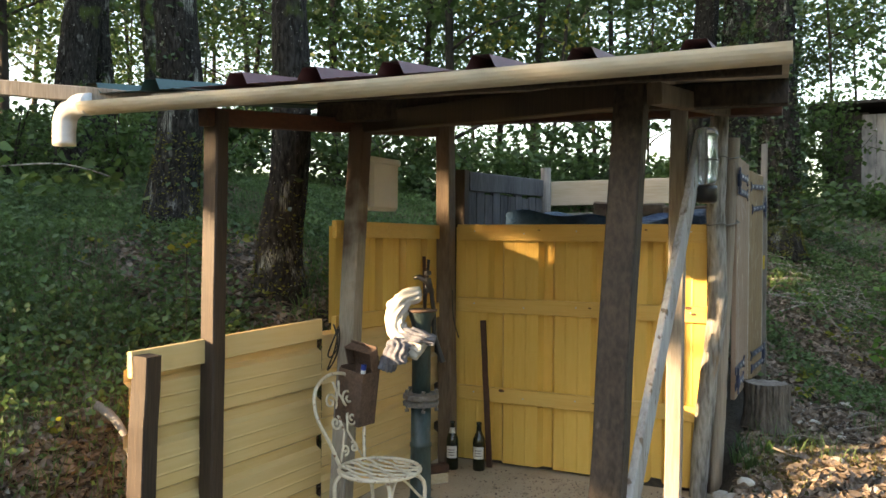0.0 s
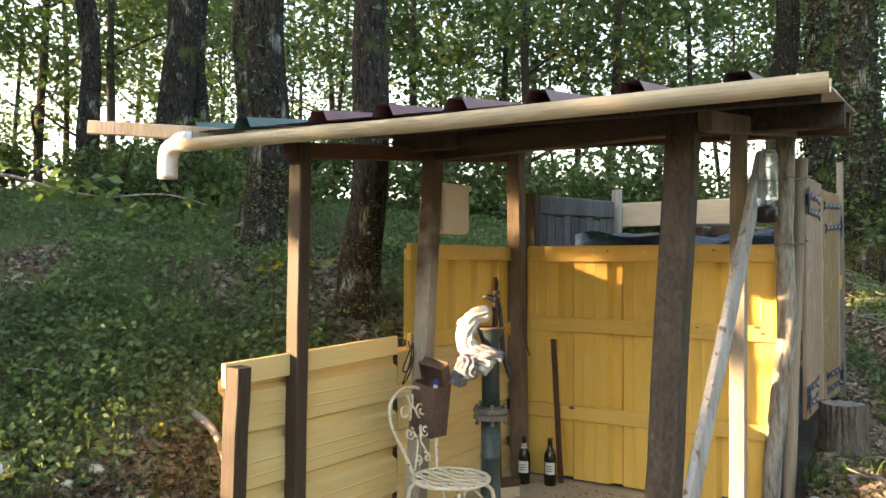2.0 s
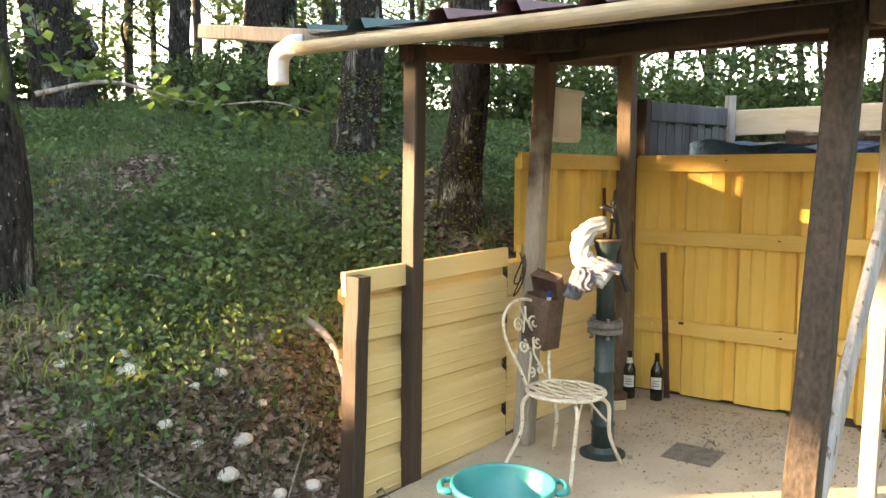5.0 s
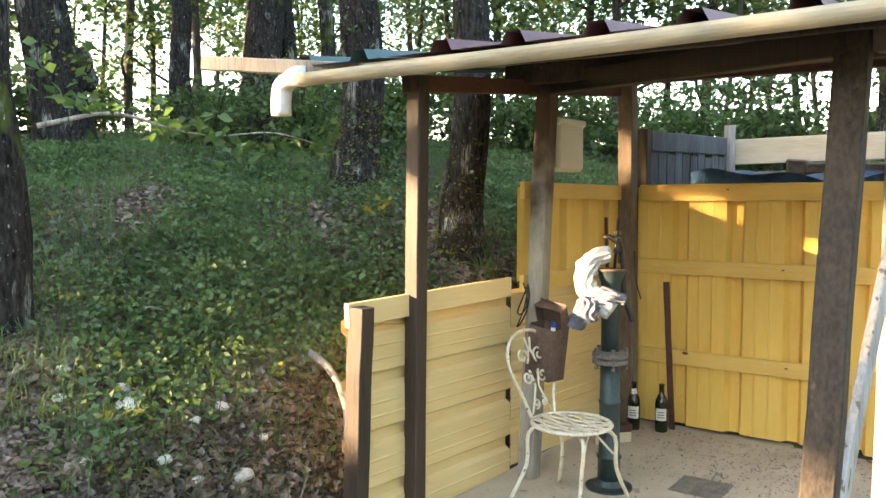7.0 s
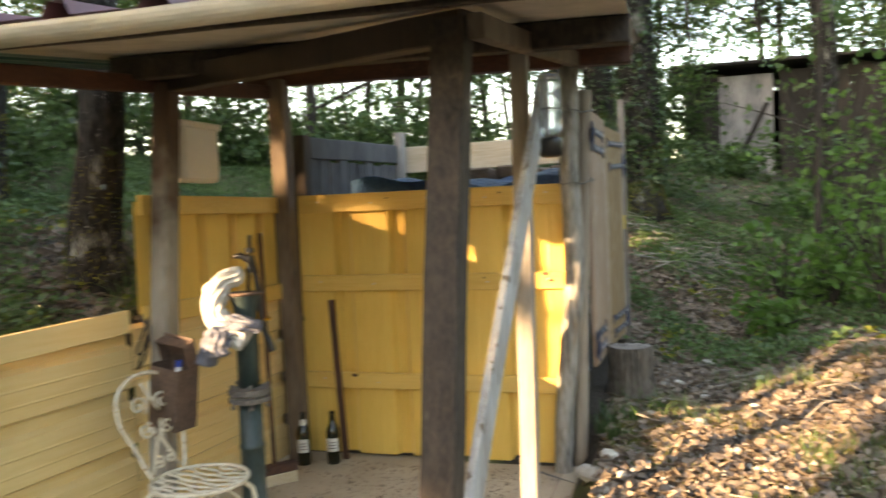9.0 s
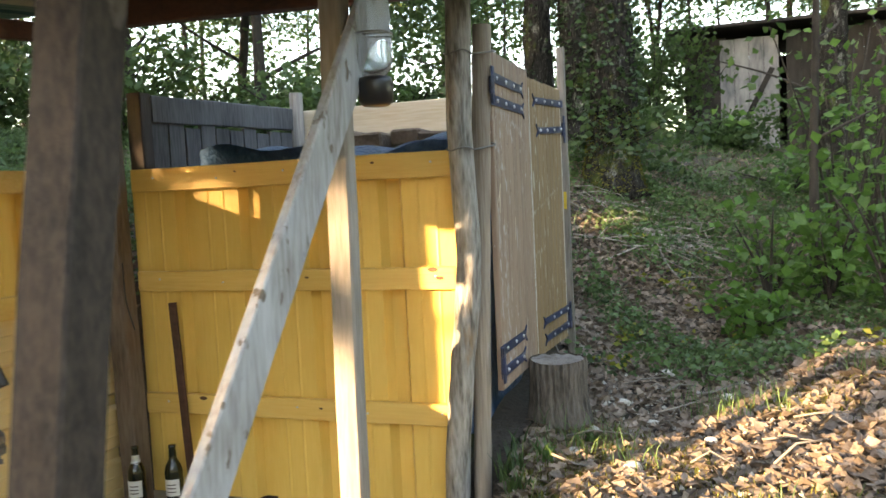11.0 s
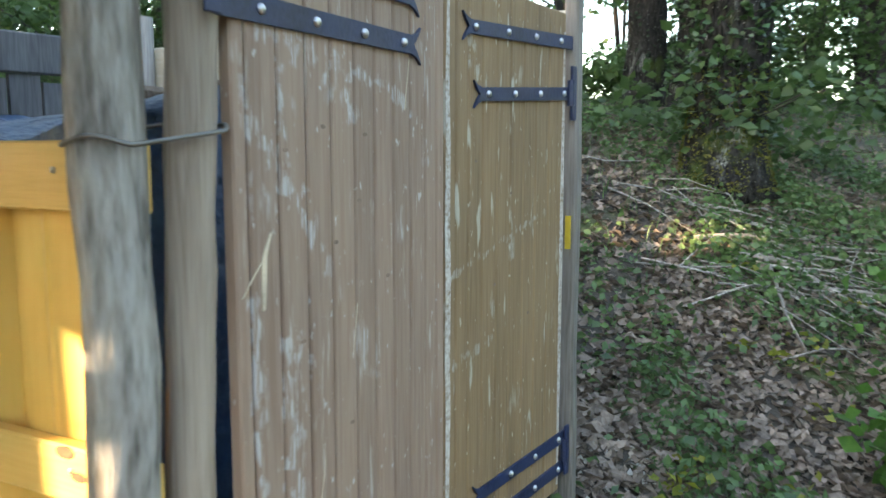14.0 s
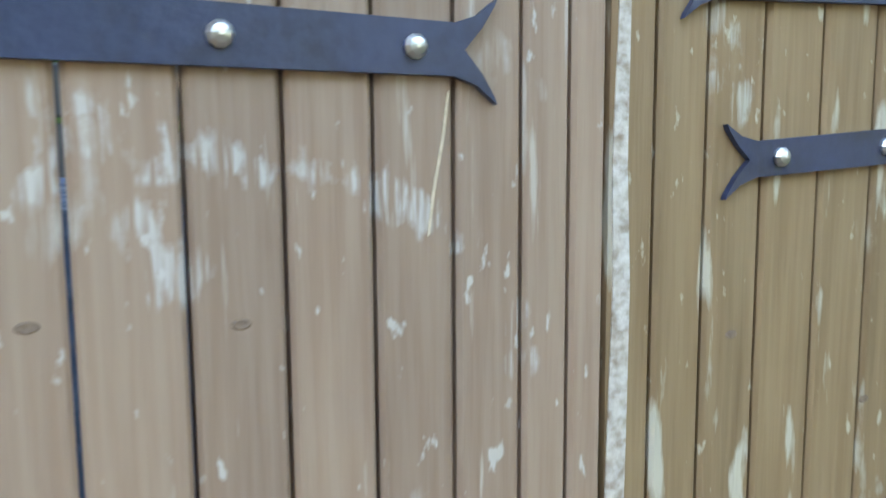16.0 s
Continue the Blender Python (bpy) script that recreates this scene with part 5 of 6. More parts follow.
def hand_pump():
    px, py = 0.345, -1.2
    pu = thing("hand_pump", "old green-blue cast iron hand water pump", "water pump", at=(px, py, 0))
    c = (px, py, 0)
    part("base_plate", lathe([(0.115, 0.0), (0.115, 0.012), (0.075, 0.02), (0.06, 0.045)], 24, c), M_pump, pu, smooth=False)
    part("pipe", lathe([(0.056, 0.02), (0.056, 0.15), (0.062, 0.155), (0.062, 0.165), (0.052, 0.17), (0.05, 0.42), (0.054, 0.425), (0.054, 0.44), (0.049, 0.445), (0.049, 0.63)], 24, c), M_pump, pu, smooth=True)
    fl = lathe([(0.05, 0.62), (0.088, 0.625), (0.09, 0.645), (0.075, 0.65), (0.075, 0.655), (0.09, 0.66), (0.088, 0.682), (0.05, 0.688)], 10, c)
    flo = part("flange", fl, M_flange, pu, "grey bolted flange")
    for k in range(5):
        a = 2 * math.pi * k / 5 + 0.3
        part("bolt", lathe([(0.011, 0.6), (0.011, 0.612), (0.006, 0.614), (0.006, 0.69), (0.011, 0.692), (0.011, 0.704)], 6, (px + 0.076 * math.cos(a), py + 0.076 * math.sin(a), 0)), M_flange, flo)
    part("barrel", lathe([(0.046, 0.68), (0.046, 1.0), (0.052, 1.03), (0.068, 1.075), (0.07, 1.085), (0.06, 1.085), (0.05, 1.05)], 24, c), M_pump, pu, smooth=True)
    part("rim", lathe([(0.052, 1.079), (0.076, 1.081), (0.078, 1.092), (0.06, 1.094)], 22, c), M_rust, pu, "rusty rim of the pump head", smooth=True)
    part("plunger_rod", tube([(px + 0.01, py, 1.0), (px + 0.03, py + 0.012, 1.335)], 0.008, 8), M_blackp, pu, smooth=True)
    lever = part("lever_head", tube([(px - 0.035, py - 0.02, 1.245), (px - 0.01, py - 0.008, 1.25), (px + 0.03, py + 0.012, 1.225), (px + 0.045, py + 0.02, 1.17)], [0.008, 0.014, 0.018, 0.014], 10), M_blackp, pu, "black forked lever head", smooth=True)
    for dz in (1.185, 1.235, 1.27):
        part("collar", lathe([(0.006, dz - 0.012), (0.019, dz - 0.01), (0.019, dz + 0.01), (0.006, dz + 0.012)], 10, (px + 0.026, py + 0.01, 0)), M_blackp, lever)
    part("handle", tube(spline([(px + 0.04, py + 0.02, 1.2), (px + 0.052, py + 0.026, 1.08), (px + 0.058, py + 0.03, 0.96), (px + 0.08, py + 0.035, 0.885), (px + 0.098, py + 0.04, 0.835)], 24), [0.011 + 0.0002 * i for i in range(len(spline([(0, 0, 0), (1, 0, 0), (2, 0, 0), (3, 0, 0), (4, 0, 0)], 24)))], 10), M_blackp, pu, "black curved pump handle", smooth=True)


hand_pump()


def rnd_wave(p, a, seed):
    """Uneven crumple of a cloth at angle a round the point p."""
    return noise.noise(Vector((p.x * 38 + math.cos(a) * 1.6, p.y * 38 + math.sin(a) * 1.6, p.z * 38 + seed * 7)))


def folded(path, width, thick, folds, mat, name, label, category, seed=0):
    """A cloth drawn into folds along a path: a lobed tube."""
    rnd = random.Random(seed)
    bm = bmesh.new()
    pts = spline(path, 30)
    rings = []
    for i, p in enumerate(pts):
        ax = (pts[min(i + 1, len(pts) - 1)] - pts[max(i - 1, 0)]).normalized()
        s = ax.cross(Vector((0.35, 1, 0.1))).normalized()
        o = ax.cross(s)
        f = i / (len(pts) - 1)
        w = width[0] * (1 - f) + width[1] * f if len(width) == 2 else (width[0] * (1 - 2 * f) + width[1] * 2 * f if f < 0.5 else width[1] * (2 - 2 * f) + width[2] * (2 * f - 1))
        ring = []
        for k in range(36):
            a = 2 * math.pi * k / 36
            r = 1 + 0.22 * math.sin(folds * a + 3.2 * math.sin(f * 7)) + 0.14 * math.sin(a * 3 + f * 13) + 0.12 * math.sin(f * 23 + a * 2) + 0.2 * rnd_wave(p, a, seed)
            ring.append(bm.verts.new(p + s * math.cos(a) * w * r + o * math.sin(a) * thick * r))
        rings.append(ring)
    for a, c in zip(rings, rings[1:]):
        for k in range(36):
            bm.faces.new((a[k], a[(k + 1) % 36], c[(k + 1) % 36], c[k]))
    bm.faces.new(rings[0][::-1])
    bm.faces.new(rings[-1])
    return tagged(part(name, bm, mat, smooth=True), label, category)


folded([(0.36, -1.24, 1.175), (0.295, -1.26, 1.155), (0.25, -1.27, 1.09), (0.248, -1.275, 1.01), (0.3, -1.28, 0.95), (0.385, -1.27, 0.9)], (0.028, 0.052, 0.046), 0.036, 9, M_cloth, "white_cloth", "white cloth wound round the pump head", "cloth", 1)
folded([(0.445, -1.25, 0.95), (0.37, -1.28, 0.965), (0.3, -1.295, 0.94), (0.235, -1.3, 0.88), (0.205, -1.295, 0.8)], (0.016, 0.05, 0.034), 0.035, 9, M_rag, "rag", "blue-grey rag knotted round the pump", "rag", 2)
folded([(0.265, -1.315, 0.955), (0.28, -1.325, 0.9), (0.285, -1.32, 0.84)], (0.035, 0.055, 0.04), 0.03, 8, M_rag, "rag", "blue-grey rag hanging from the pump", "rag", 3)


def bottle(x, y, label, foil):
    b = thing("wine_bottle", label, "bottle", "bottles on the slab", (x, y, 0))
    part("glass", lathe([(0.02, 0.006), (0.036, 0.0), (0.0385, 0.006), (0.0385, 0.175), (0.036, 0.195), (0.026, 0.218), (0.0165, 0.238), (0.0145, 0.285), (0.0165, 0.287), (0.0165, 0.297), (0.013, 0.299)], 24, (x, y, 0)), M_glassdark, b, smooth=True)
    part("neck_foil", lathe([(0.0172, 0.23), (0.0153, 0.245), (0.0153, 0.262)], 20, (x, y, 0), cap=False) if not foil else lathe([(0.0275, 0.214), (0.0178, 0.236), (0.0158, 0.26)], 20, (x, y, 0), cap=False), M_paper, b, "pale neck band")

    def band(z0, z1, a0, a1, mat, r=0.0391, name="label"):
        bm = bmesh.new()
        v = [[bm.verts.new((x + r * math.cos(a), y + r * math.sin(a), z)) for a in np.linspace(radians(a0), radians(a1), 10)] for z in (z0, z1)]
        for k in range(9):
            bm.faces.new((v[0][k], v[0][k + 1], v[1][k + 1], v[1][k]))
        return part(name, bm, mat, b, "white paper label" if name == "label" else "")

    band(0.075, 0.15, -130, -20, M_paper)
    for k in range(3):
        band(0.092 + k * 0.016, 0.097 + k * 0.016, -105, -45, M_ink, 0.0394, "print")


bottle(0.045, -0.16, "dark green wine bottle with white label", True)
bottle(0.205, -0.11, "dark wine bottle with pale neck band and label", False)

tagged(part("stick", beam((0.245, -0.03, 0.0), (0.187, -0.012, 0.925), 0.035, 0.018, 0.002, up=(0, 1, 0), wob=0.001), M_redbrown), "red-brown lath leaning on the yellow screen", "stick")

broom = thing("broom", "worn broom leaning on the side screen", "broom", at=(0.05, -0.49, 0))
part("handle", tube([(0.04, -0.49, 0.1), (-0.03, -0.39, 0.7), (-0.1, -0.285, 1.33)], 0.0115, 10), M_redbrown, broom, smooth=True)
part("head", placed(new_box((-0.12, -0.03, 0.06), (0.12, 0.03, 0.11), 0.008), pose(0.05, -0.5, 0, 0, 0, 50)), M_redbrown, broom)
part("bristles", placed(new_box((-0.115, -0.026, 0.0), (0.115, 0.026, 0.06), 0.004), pose(0.05, -0.5, 0, 0, 0, 50)), M_fresh, broom)

ladle = thing("scoop", "round yellow plastic scoop hung by its handle", "scoop", at=(0.06, -0.6, 0.9))
part("bowl", placed(lathe([(0.004, -0.03), (0.04, -0.026), (0.058, -0.008), (0.062, 0.004), (0.058, 0.004), (0.05, -0.01), (0.004, -0.02)], 24), Matrix.Translation((0.05, -0.6, 0.9)) @ Matrix.Rotation(radians(55), 4, "Z") @ Matrix.Rotation(radians(82), 4, "Y")), M_yellowp, ladle, smooth=True)
part("handle", tube([(0.06, -0.56, 0.885), (0.05, -0.48, 0.88), (0.015, -0.43, 0.88)], 0.007, 8), M_yellowp, ladle, smooth=True)

# letter-box-like tin hung on the post
tin = thing("tin_box", "rusty open tin box fixed to the post", "tin box", at=(0.03, -1.33, 0.55))
TB = pose(0.064, -1.335, 0.68, 0, 7, -12)
o = bmesh.new()
for lo, hi in (((-0.08, -0.06, -0.14), (0.08, 0.06, -0.132)), ((-0.08, -0.06, -0.132), (0.08, -0.053, 0.12)), ((-0.08, 0.053, -0.132), (0.08, 0.06, 0.13)), ((-0.08, -0.053, -0.132), (-0.073, 0.053, 0.13)), ((0.073, -0.053, -0.132), (0.08, 0.053, 0.12))):
    box(o, lo, hi, 0.002)
part("body", placed(o, TB), M_rust, tin)
lid = bmesh.new()
for lo, hi in (((-0.085, -0.002, 0.0), (0.085, 0.006, 0.13)), ((-0.085, -0.05, 0.0), (-0.078, -0.002, 0.11)), ((0.078, -0.05, 0.0), (0.085, -0.002, 0.11)), ((-0.085, -0.055, 0.11), (0.085, 0.006, 0.118))):
    box(lid, lo, hi, 0.002)
part("lid", placed(lid, TB @ Matrix.Translation((0, 0.055, 0.125)) @ Matrix.Rotation(radians(20), 4, "X")), M_rust, tin, "open tin lid")
tagged(part("spray_bottle", placed(lathe([(0.02, -0.12), (0.022, -0.1), (0.022, 0.09), (0.012, 0.11), (0.012, 0.125)], 14), TB @ Matrix.Translation((0.035, -0.01, 0.0))), M_paper, smooth=True), "small pale bottle standing in the tin box", "bottle")
tagged(part("bottle_cap", placed(lathe([(0.014, 0.126), (0.014, 0.15), (0.01, 0.153)], 14), TB @ Matrix.Translation((0.035, -0.01, 0.0))), M_bluecap), "blue cap on the small bottle in the tin", "cap")
loopw = []
for k in range(40):
    a = k / 39
    loopw.append((-0.075 + 0.03 * math.sin(a * 14), -1.335 - 0.01 * math.sin(a * 9), 1.01 - 0.26 * abs(math.sin(a * 6.2)) * (0.5 + 0.5 * a)))
tagged(part("cable", tube(loopw, 0.004, 6), M_blackp, smooth=True), "black cable looped over a nail in the post", "cable")
tagged(part("cable", tube(spline([(0.02, -0.12, 1.12), (0.03, -0.125, 0.95), (0.07, -0.13, 0.82)], 12), 0.004, 6), M_blackp, smooth=True), "thin black cable hanging down the corner post", "cable")

# white box hung under the side beam
canister = thing("plastic_canister", "translucent white plastic canister hung under the side beam", "canister", at=(-0.1, -0.88, 1.6))
CB = pose(-0.085, -0.885, 1.735, 0, 0, -6)
cbm = bmesh.new()
box(cbm, (-0.055, -0.128, -0.145), (0.055, 0.128, 0.12), 0.018)
part("body", placed(cbm, CB), M_box, canister)
part("rim", placed(new_box((-0.061, -0.137, 0.105), (0.061, 0.137, 0.14), 0.008), CB), M_box, canister)
part("hanging_wire", tube(spline([(-0.09, -0.86, 1.87), (-0.1, -0.85, 1.93), (-0.12, -0.9, 1.98), (-0.145, -0.93, 2.035)], 14), 0.003, 6), M_wire, canister, smooth=True)

# teal tub
tub = thing("plastic_tub", "teal green plastic tub with two ear handles", "tub", at=(0.48, -2.36, 0.0))
tc_ = (0.48, -2.36, 0.0)
part("bowl", lathe([(0.05, 0.012), (0.135, 0.012), (0.14, 0.0), (0.148, 0.004), (0.185, 0.235), (0.197, 0.24), (0.2, 0.25), (0.197, 0.262), (0.186, 0.262), (0.182, 0.25), (0.138, 0.022), (0.05, 0.022)], 48, tc_, cap=True), M_teal, tub, smooth=True)
for s in (-1, 1):
    d = Vector((0.82 * s, 0.57 * s, 0))
    e = Vector((-0.57, 0.82, 0))
    c0 = Vector(tc_) + Vector((0, 0, 0.245))
    part("ear_handle", tube(spline([c0 + d * 0.19 + e * 0.055, c0 + d * 0.225 + e * 0.05, c0 + d * 0.237, c0 + d * 0.225 - e * 0.05, c0 + d * 0.19 - e * 0.055], 16), 0.011, 8, squash=1.3), M_teal, tub, smooth=True)

# drain grate in the slab
gr_ = thing("drain_cover", "square mesh drain cover set in the concrete", "drain cover", at=(0.72, -0.94, 0))
DG = pose(0.72, -0.94, 0.004, 0, 0, 0)
part("plate", placed(new_box((-0.125, -0.125, -0.003), (0.125, 0.125, 0.001), 0.001), DG), M_grate, gr_)
for k in range(15):
    q = -0.115 + 0.23 * k / 14
    part("bar", placed(new_box((q - 0.003, -0.12, 0.001), (q + 0.003, 0.12, 0.005), 0.001), DG), M_grate, gr_)

# upturned water bottle tied to the post
jar = thing("plastic_bottle", "upturned clear plastic bottle tied to the post", "bottle", at=(1.64, -0.99, 1.6))
jc = (1.64, -0.99, 0)
part("body", lathe([(0.02, 1.665), (0.045, 1.7), (0.05, 1.72), (0.047, 1.75), (0.05, 1.78), (0.047, 1.81), (0.05, 1.84), (0.046, 1.87), (0.049, 1.9), (0.04, 1.93)], 20, jc), M_clear, jar, smooth=True)
part("funnel_cap", lathe([(0.035, 1.6), (0.046, 1.61), (0.048, 1.66), (0.044, 1.675), (0.02, 1.68)], 18, jc), M_blackp, jar, "black cap", smooth=True)
part("tie_wire", tube([(1.64 + 0.052 * math.cos(a), -0.99 + 0.052 * math.sin(a), 1.79) for a in [2 * math.pi * k / 20 for k in range(21)]] + [(1.56, -0.95, 1.8)], 0.0025, 5), M_wire, jar)

# wires binding the two log posts
for z in (1.53, 1.9):
    ax0 = Vector((1.588, -0.012, z)) if z < 1.7 else Vector((1.594, -0.011, z))
    ax1 = Vector((1.644 if z < 1.7 else 1.66, 0.085, z + 0.02))
    w = []
    for k in range(50):
        a = 2 * math.pi * k / 49
        c0 = ax0 if math.cos(a) < 0 else ax1
        w.append((c0.x + 0.057 * math.sin(a), c0.y + (0.057 if math.cos(a) < 0 else 0.043) * math.cos(a), c0.z + 0.006 * math.sin(3 * a)))
    tagged(part("tie_wire", tube(w, 0.0035, 6), M_wire, smooth=True), "grey wire binding two log posts", "wire")


# stump by the shutters
def stump(x, y, r, h):
    z0 = gz(x, y)
    s = thing("tree_stump", "sawn tree stump with deeply furrowed bark", "stump", at=(x, y, z0))
    bm = bmesh.new()
    rings = []
    n = 72
    for i, (f, k) in enumerate(((-0.06, 1.16), (0.1, 1.08), (0.35, 1.0), (0.65, 0.98), (0.92, 1.0), (1.0, 0.97))):
        rings.append([bm.verts.new((x + r * k * (1 + (0.055 if j % 3 else -0.02) * (0.6 + 0.4 * math.sin(j * 1.7 + i)) + 0.06 * math.sin(2 * math.pi * j / n * 3)) * math.cos(2 * math.pi * j / n),
                                    y + r * k * (1 + (0.055 if j % 3 else -0.02) * (0.6 + 0.4 * math.sin(j * 1.7 + i)) + 0.06 * math.sin(2 * math.pi * j / n * 3)) * math.sin(2 * math.pi * j / n), z0 + h * f)) for j in range(n)])
    for a, b in zip(rings, rings[1:]):
        for k in range(n):
            bm.faces.new((a[k], a[(k + 1) % n], b[(k + 1) % n], b[k]))
    part("bark", bm, M_stumpbark, s, "grey-brown furrowed bark")
    t = bmesh.new()
    c = t.verts.new((x, y, z0 + h - 0.004))
    o = []
    for rr in (0.5, 0.93):
        o.append([t.verts.new((x + r * rr * (1 + 0.06 * math.sin(2 * math.pi * j / n * 3)) * math.cos(2 * math.pi * j / n), y + r * rr * (1 + 0.06 * math.sin(2 * math.pi * j / n * 3)) * math.sin(2 * math.pi * j / n), z0 + h - 0.004 + 0.003 * math.sin(j))) for j in range(n)])
    for j in range(n):
        t.faces.new((c, o[0][j], o[0][(j + 1) % n]))
        t.faces.new((o[0][j], o[1][j], o[1][(j + 1) % n], o[0][(j + 1) % n]))
    bmesh.ops.recalc_face_normals(t, faces=t.faces)
    part("cut_face", t, M_stumptop, s, "grey cracked cut face")


stump(1.835, 0.56, 0.13, 0.29)

# wood pile under a tarpaulin in the enclosure
bm = bmesh.new()
nx, ny = 26, 22
V = []
for i in range(nx):
    for j in range(ny):
        u, v = i / (nx - 1), j / (ny - 1)
        x, y = 0.22 + 1.34 * u, 0.1 + 1.0 * v
        edge = min(u, 1 - u, v, 1 - v)
        z = 1.585 + 0.02 * math.sin(7 * u + 3 * v) + 0.02 * math.sin(17 * u - 9 * v) + 0.015 * math.sin(23 * v + 4 * u)
        if edge < 0.04:
            z = 0.35
        V.append(bm.verts.new((x + (0.012 * math.sin(9 * v) if edge < 0.04 else 0), y, z)))
for i in range(nx - 1):
    for j in range(ny - 1):
        bm.faces.new((V[i * ny + j], V[(i + 1) * ny + j], V[(i + 1) * ny + j + 1], V[i * ny + j + 1]))
tagged(part("tarpaulin", bm, M_tarp, smooth=True), "dark blue tarpaulin over a wood pile in the enclosure", "tarpaulin")
for k, (x, w, l, h, a) in enumerate(((0.8, 0.13, 0.3, 0.1, 3), (0.96, 0.16, 0.34, 0.075, -4), (1.13, 0.14, 0.28, 0.085, 2), (1.29, 0.15, 0.3, 0.065, -6), (1.45, 0.13, 0.3, 0.06, 5))):
    b = bmesh.new()
    box(b, (-w / 2, -l / 2, 0), (w / 2, l / 2, h), 0.012)
    for v in b.verts:
        v.co += Vector((noise.noise(v.co * 9 + Vector((k, 0, 0))), noise.noise(v.co * 9 + Vector((0, k, 3))), noise.noise(v.co * 9 + Vector((5, 0, k))))) * 0.012
    tagged(part("firewood_log", placed(b, pose(x, 0.72, 1.6, 0, 0, a)), M_endgrain), "short split firewood block lying on the tarpaulin", "log", "firewood on the tarpaulin")

# old shed on the hill
shed = thing("shed", "old dark board shed with a pale braced door", "shed", at=(4.5, 12.4, 1.2))
for k in range(26):
    x0 = 2.4 + 0.24 * k
    if 3.0 <= x0 < 3.95:
        continue
    part("board", new_box((x0, 11.7 + 0.01 * (k % 2), 0.6), (x0 + 0.235, 11.73 + 0.01 * (k % 2), 3.95 - 0.03 * (k % 3)), 0.004), M_shed, shed)
for k in range(4):
    part("door_board", new_box((3.0 + 0.24 * k, 11.69, 1.5), (3.235 + 0.24 * k, 11.72, 3.85), 0.004), M_sheddoor, shed, "pale grey door board")
part("brace", beam((3.05, 11.67, 1.7), (3.85, 11.67, 3.3), 0.03, 0.09), M_shed, shed)
for x0, y0, x1, y1 in ((2.4, 11.74, 2.43, 14.5), (8.6, 11.74, 8.63, 14.5), (2.4, 14.5, 8.63, 14.53)):
    part("side_wall", new_box((x0, y0, 0.6), (x1, y1, 3.9), 0.004), M_shed, shed)
part("roof", placed(new_box((2.1, 11.3, 0), (8.9, 14.8, 0.06), 0.01), Matrix.Translation((0, 0, 4.0))), M_shed, shed)


# ---- stones, twigs and clutter on the ground ----
def pebble(name, label, x, y, r, seed, mat=M_stone, group=""):
    rnd = random.Random(seed)
    bm = bmesh.new()
    bmesh.ops.create_icosphere(bm, subdivisions=2, radius=r)
    a = Vector((rnd.uniform(1, 4), rnd.uniform(1, 4), rnd.uniform(1, 4)))
    for v in bm.verts:
        v.co *= 1 + 0.28 * noise.noise(v.co / r * 0.9 + a * seed)
        v.co.z *= 0.62
        v.co += Vector((x, y, gz(x, y) + r * 0.3))
    return tagged(part(name, bm, mat, smooth=False), label, "stone", group)


for k, (x, y, r) in enumerate(((-0.66, -2.65, 0.045), (-0.6, -2.78, 0.05), (-0.72, -2.5, 0.03), (-0.85, -2.75, 0.028), (-0.5, -2.6, 0.04), (-0.55, -2.95, 0.035), (-0.62, -3.1, 0.03), (-0.9, -3.2, 0.03), (-0.48, -2.42, 0.045), (-0.95, -2.55, 0.03), (-1.1, -2.9, 0.06), (-1.22, -2.86, 0.045), (-1.3, -3.1, 0.035), (-0.78, -2.95, 0.035), (-1.0, -3.05, 0.03), (-0.7, -2.85, 0.028), (-1.45, -3.0, 0.04), (-0.85, -2.62, 0.04),
                              (2.2, 0.04, 0.04), (2.31, 1.4, 0.05), (1.68, -0.35, 0.07), (1.72, -0.5, 0.055), (1.78, -0.42, 0.045), (1.66, -0.65, 0.05), (1.85, -0.6, 0.03), (2.0, 0.5, 0.03), (2.1, 0.9, 0.035), (2.25, 0.7, 0.03), (1.95, 0.2, 0.03), (2.5, 0.4, 0.03), (2.35, -0.3, 0.028), (2.6, 1.0, 0.04))):
    pebble("stone", "pale limestone lying among the leaves", x, y, r, k + 1, group="stones on the ground")


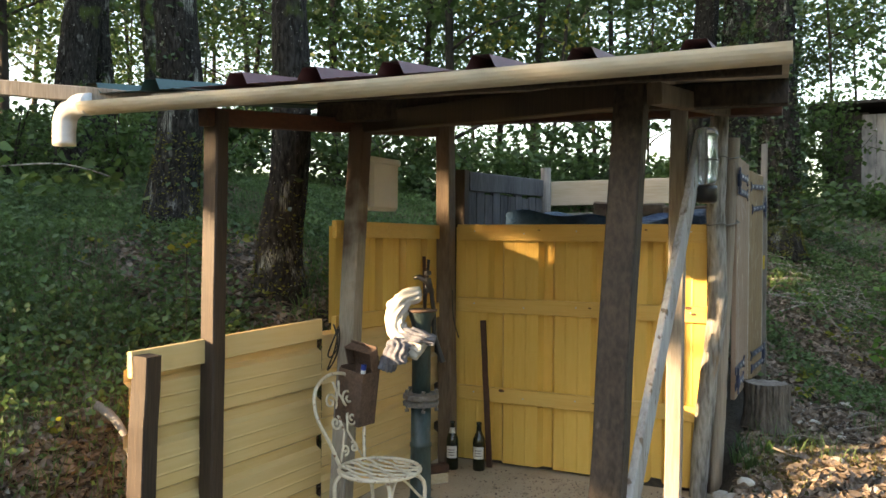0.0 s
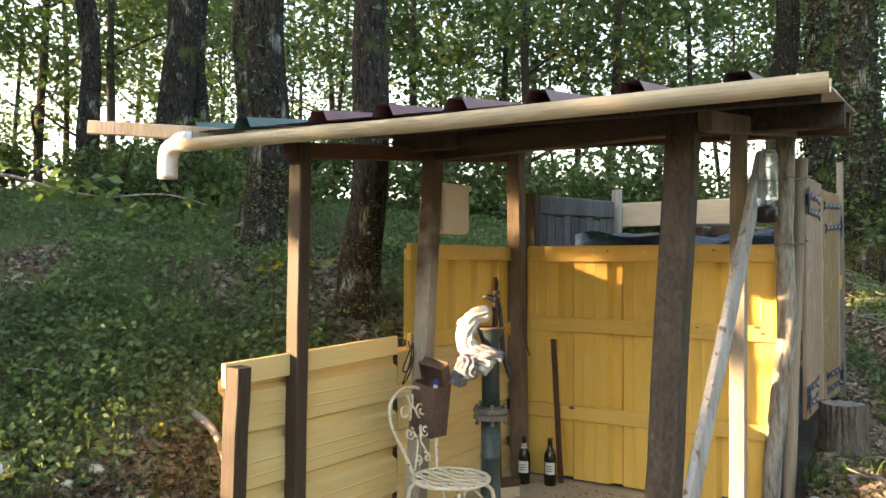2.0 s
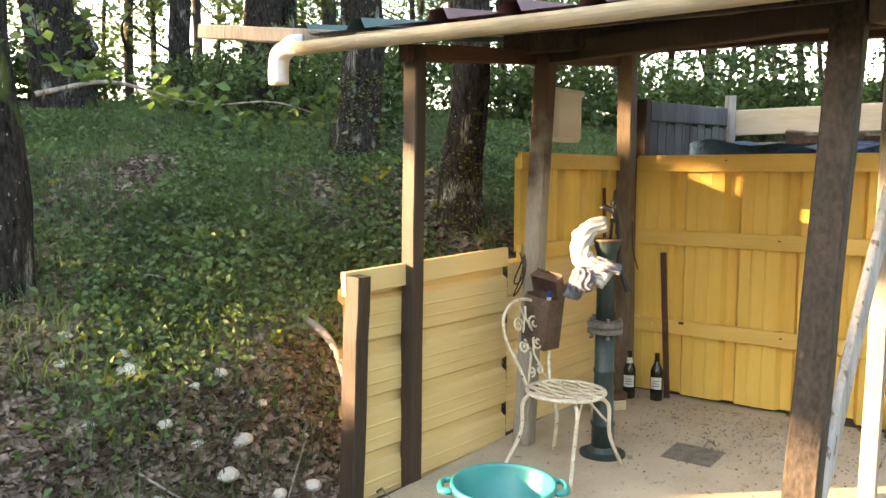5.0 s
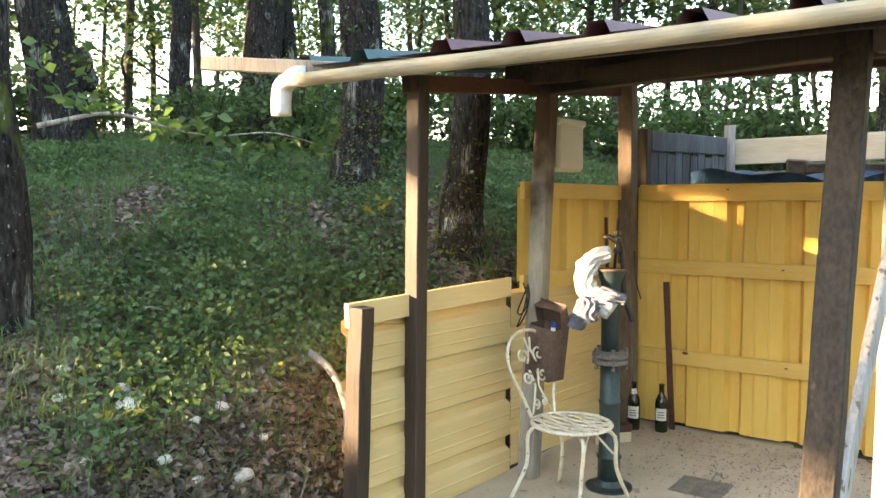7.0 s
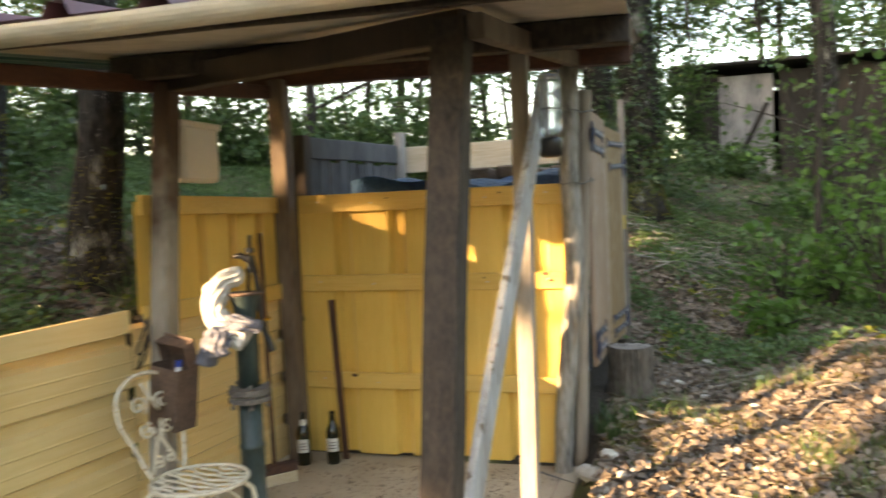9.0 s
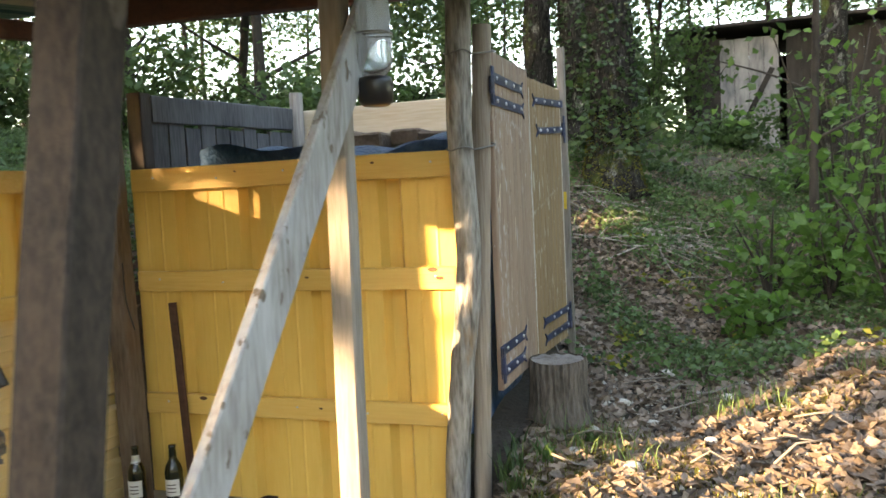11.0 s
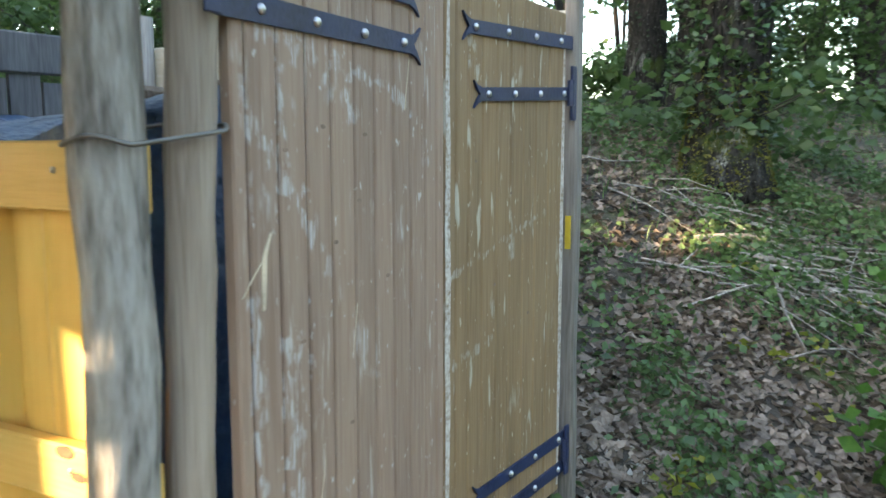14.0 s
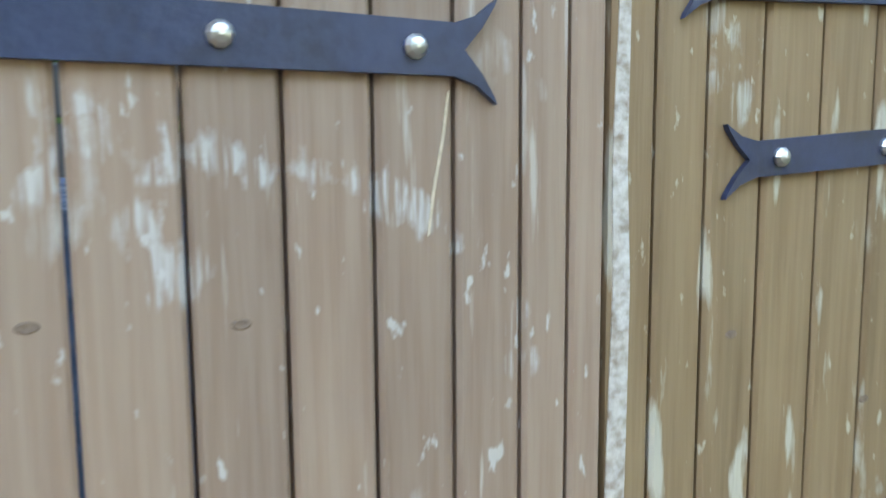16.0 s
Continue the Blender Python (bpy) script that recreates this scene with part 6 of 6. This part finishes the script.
def chips(name, label, c, sizes, mat):
    """Gravel: many small angular pieces in one mesh."""
    n = len(c)
    base = np.array([[1, 0, -0.3], [-0.5, 0.87, -0.3], [-0.5, -0.87, -0.3], [0.1, 0.05, 0.7]])
    v = base[None] * rng.uniform(0.6, 1.3, (n, 4, 1)) * np.asarray(sizes)[:, None, None]
    a = rng.uniform(0, 6.28, n)
    ca, sa = np.cos(a)[:, None], np.sin(a)[:, None]
    v = np.stack([v[..., 0] * ca - v[..., 1] * sa, v[..., 0] * sa + v[..., 1] * ca, v[..., 2]], -1) + c[:, None]
    i = np.arange(n)[:, None] * 4
    f = np.concatenate([i + np.array([[0, 1, 3]]), i + np.array([[1, 2, 3]]), i + np.array([[2, 0, 3]]), i + np.array([[0, 2, 1]])], 1).reshape(-1, 3)
    me = bpy.data.meshes.new(name)
    me.from_pydata(v.reshape(-1, 3).tolist(), [], f.tolist())
    me.materials.append(mat)
    tagged(new(name, me), label, "gravel", kind="stuff")


c = np.concatenate([scatter(4200, 1.62, 2.9, -2.4, 1.9), scatter(500, -2.2, -0.4, -4.2, -2.3)])
c[:, 2] += 0.004
chips("gravel", "small pale gravel strewn over the path edge", c, rng.uniform(0.006, 0.022, len(c)), M_stone)
n = 1300
x, y = np.clip(rng.normal(0.9, 0.42, n), 0.06, 1.5), -0.06 - np.abs(rng.normal(0.0, 0.6, n)) % 2.2
chips("crumbs", "dry crumbs and bark bits scattered on the slab", np.stack([x, y, np.full(n, 0.002)], -1), rng.uniform(0.003, 0.011, n), M_dead)

# green tufts by the foot of the log posts
for k, (x, y, h, n) in enumerate(((1.74, -0.02, 0.14, 26), (1.85, 0.1, 0.09, 30), (1.8, -0.2, 0.08, 26), (2.0, 0.35, 0.07, 30), (1.72, 0.2, 0.1, 20))):
    q = np.stack([x + rng.normal(size=n) * 0.025, y + rng.normal(size=n) * 0.025, np.full(n, gz(x, y) - 0.005)], -1)
    bm = bmesh.new()
    for p in q:
        a = rng.uniform(0, 6.28)
        l = h * rng.uniform(0.6, 1.2)
        tipp = (p[0] + math.cos(a) * l * 0.45, p[1] + math.sin(a) * l * 0.45, p[2] + l)
        mid = (p[0] + math.cos(a) * l * 0.15, p[1] + math.sin(a) * l * 0.15, p[2] + l * 0.6)
        w = Vector((-math.sin(a), math.cos(a), 0)) * 0.005
        v = [bm.verts.new(Vector(p) - w), bm.verts.new(Vector(p) + w), bm.verts.new(Vector(mid) + w), bm.verts.new(Vector(mid) - w), bm.verts.new(tipp)]
        bm.faces.new(v[:4])
        bm.faces.new((v[3], v[2], v[4]))
    tagged(part("grass_tuft", bm, M_leaf), "tuft of fresh green grass by the post", "grass", "grass tufts by the posts")
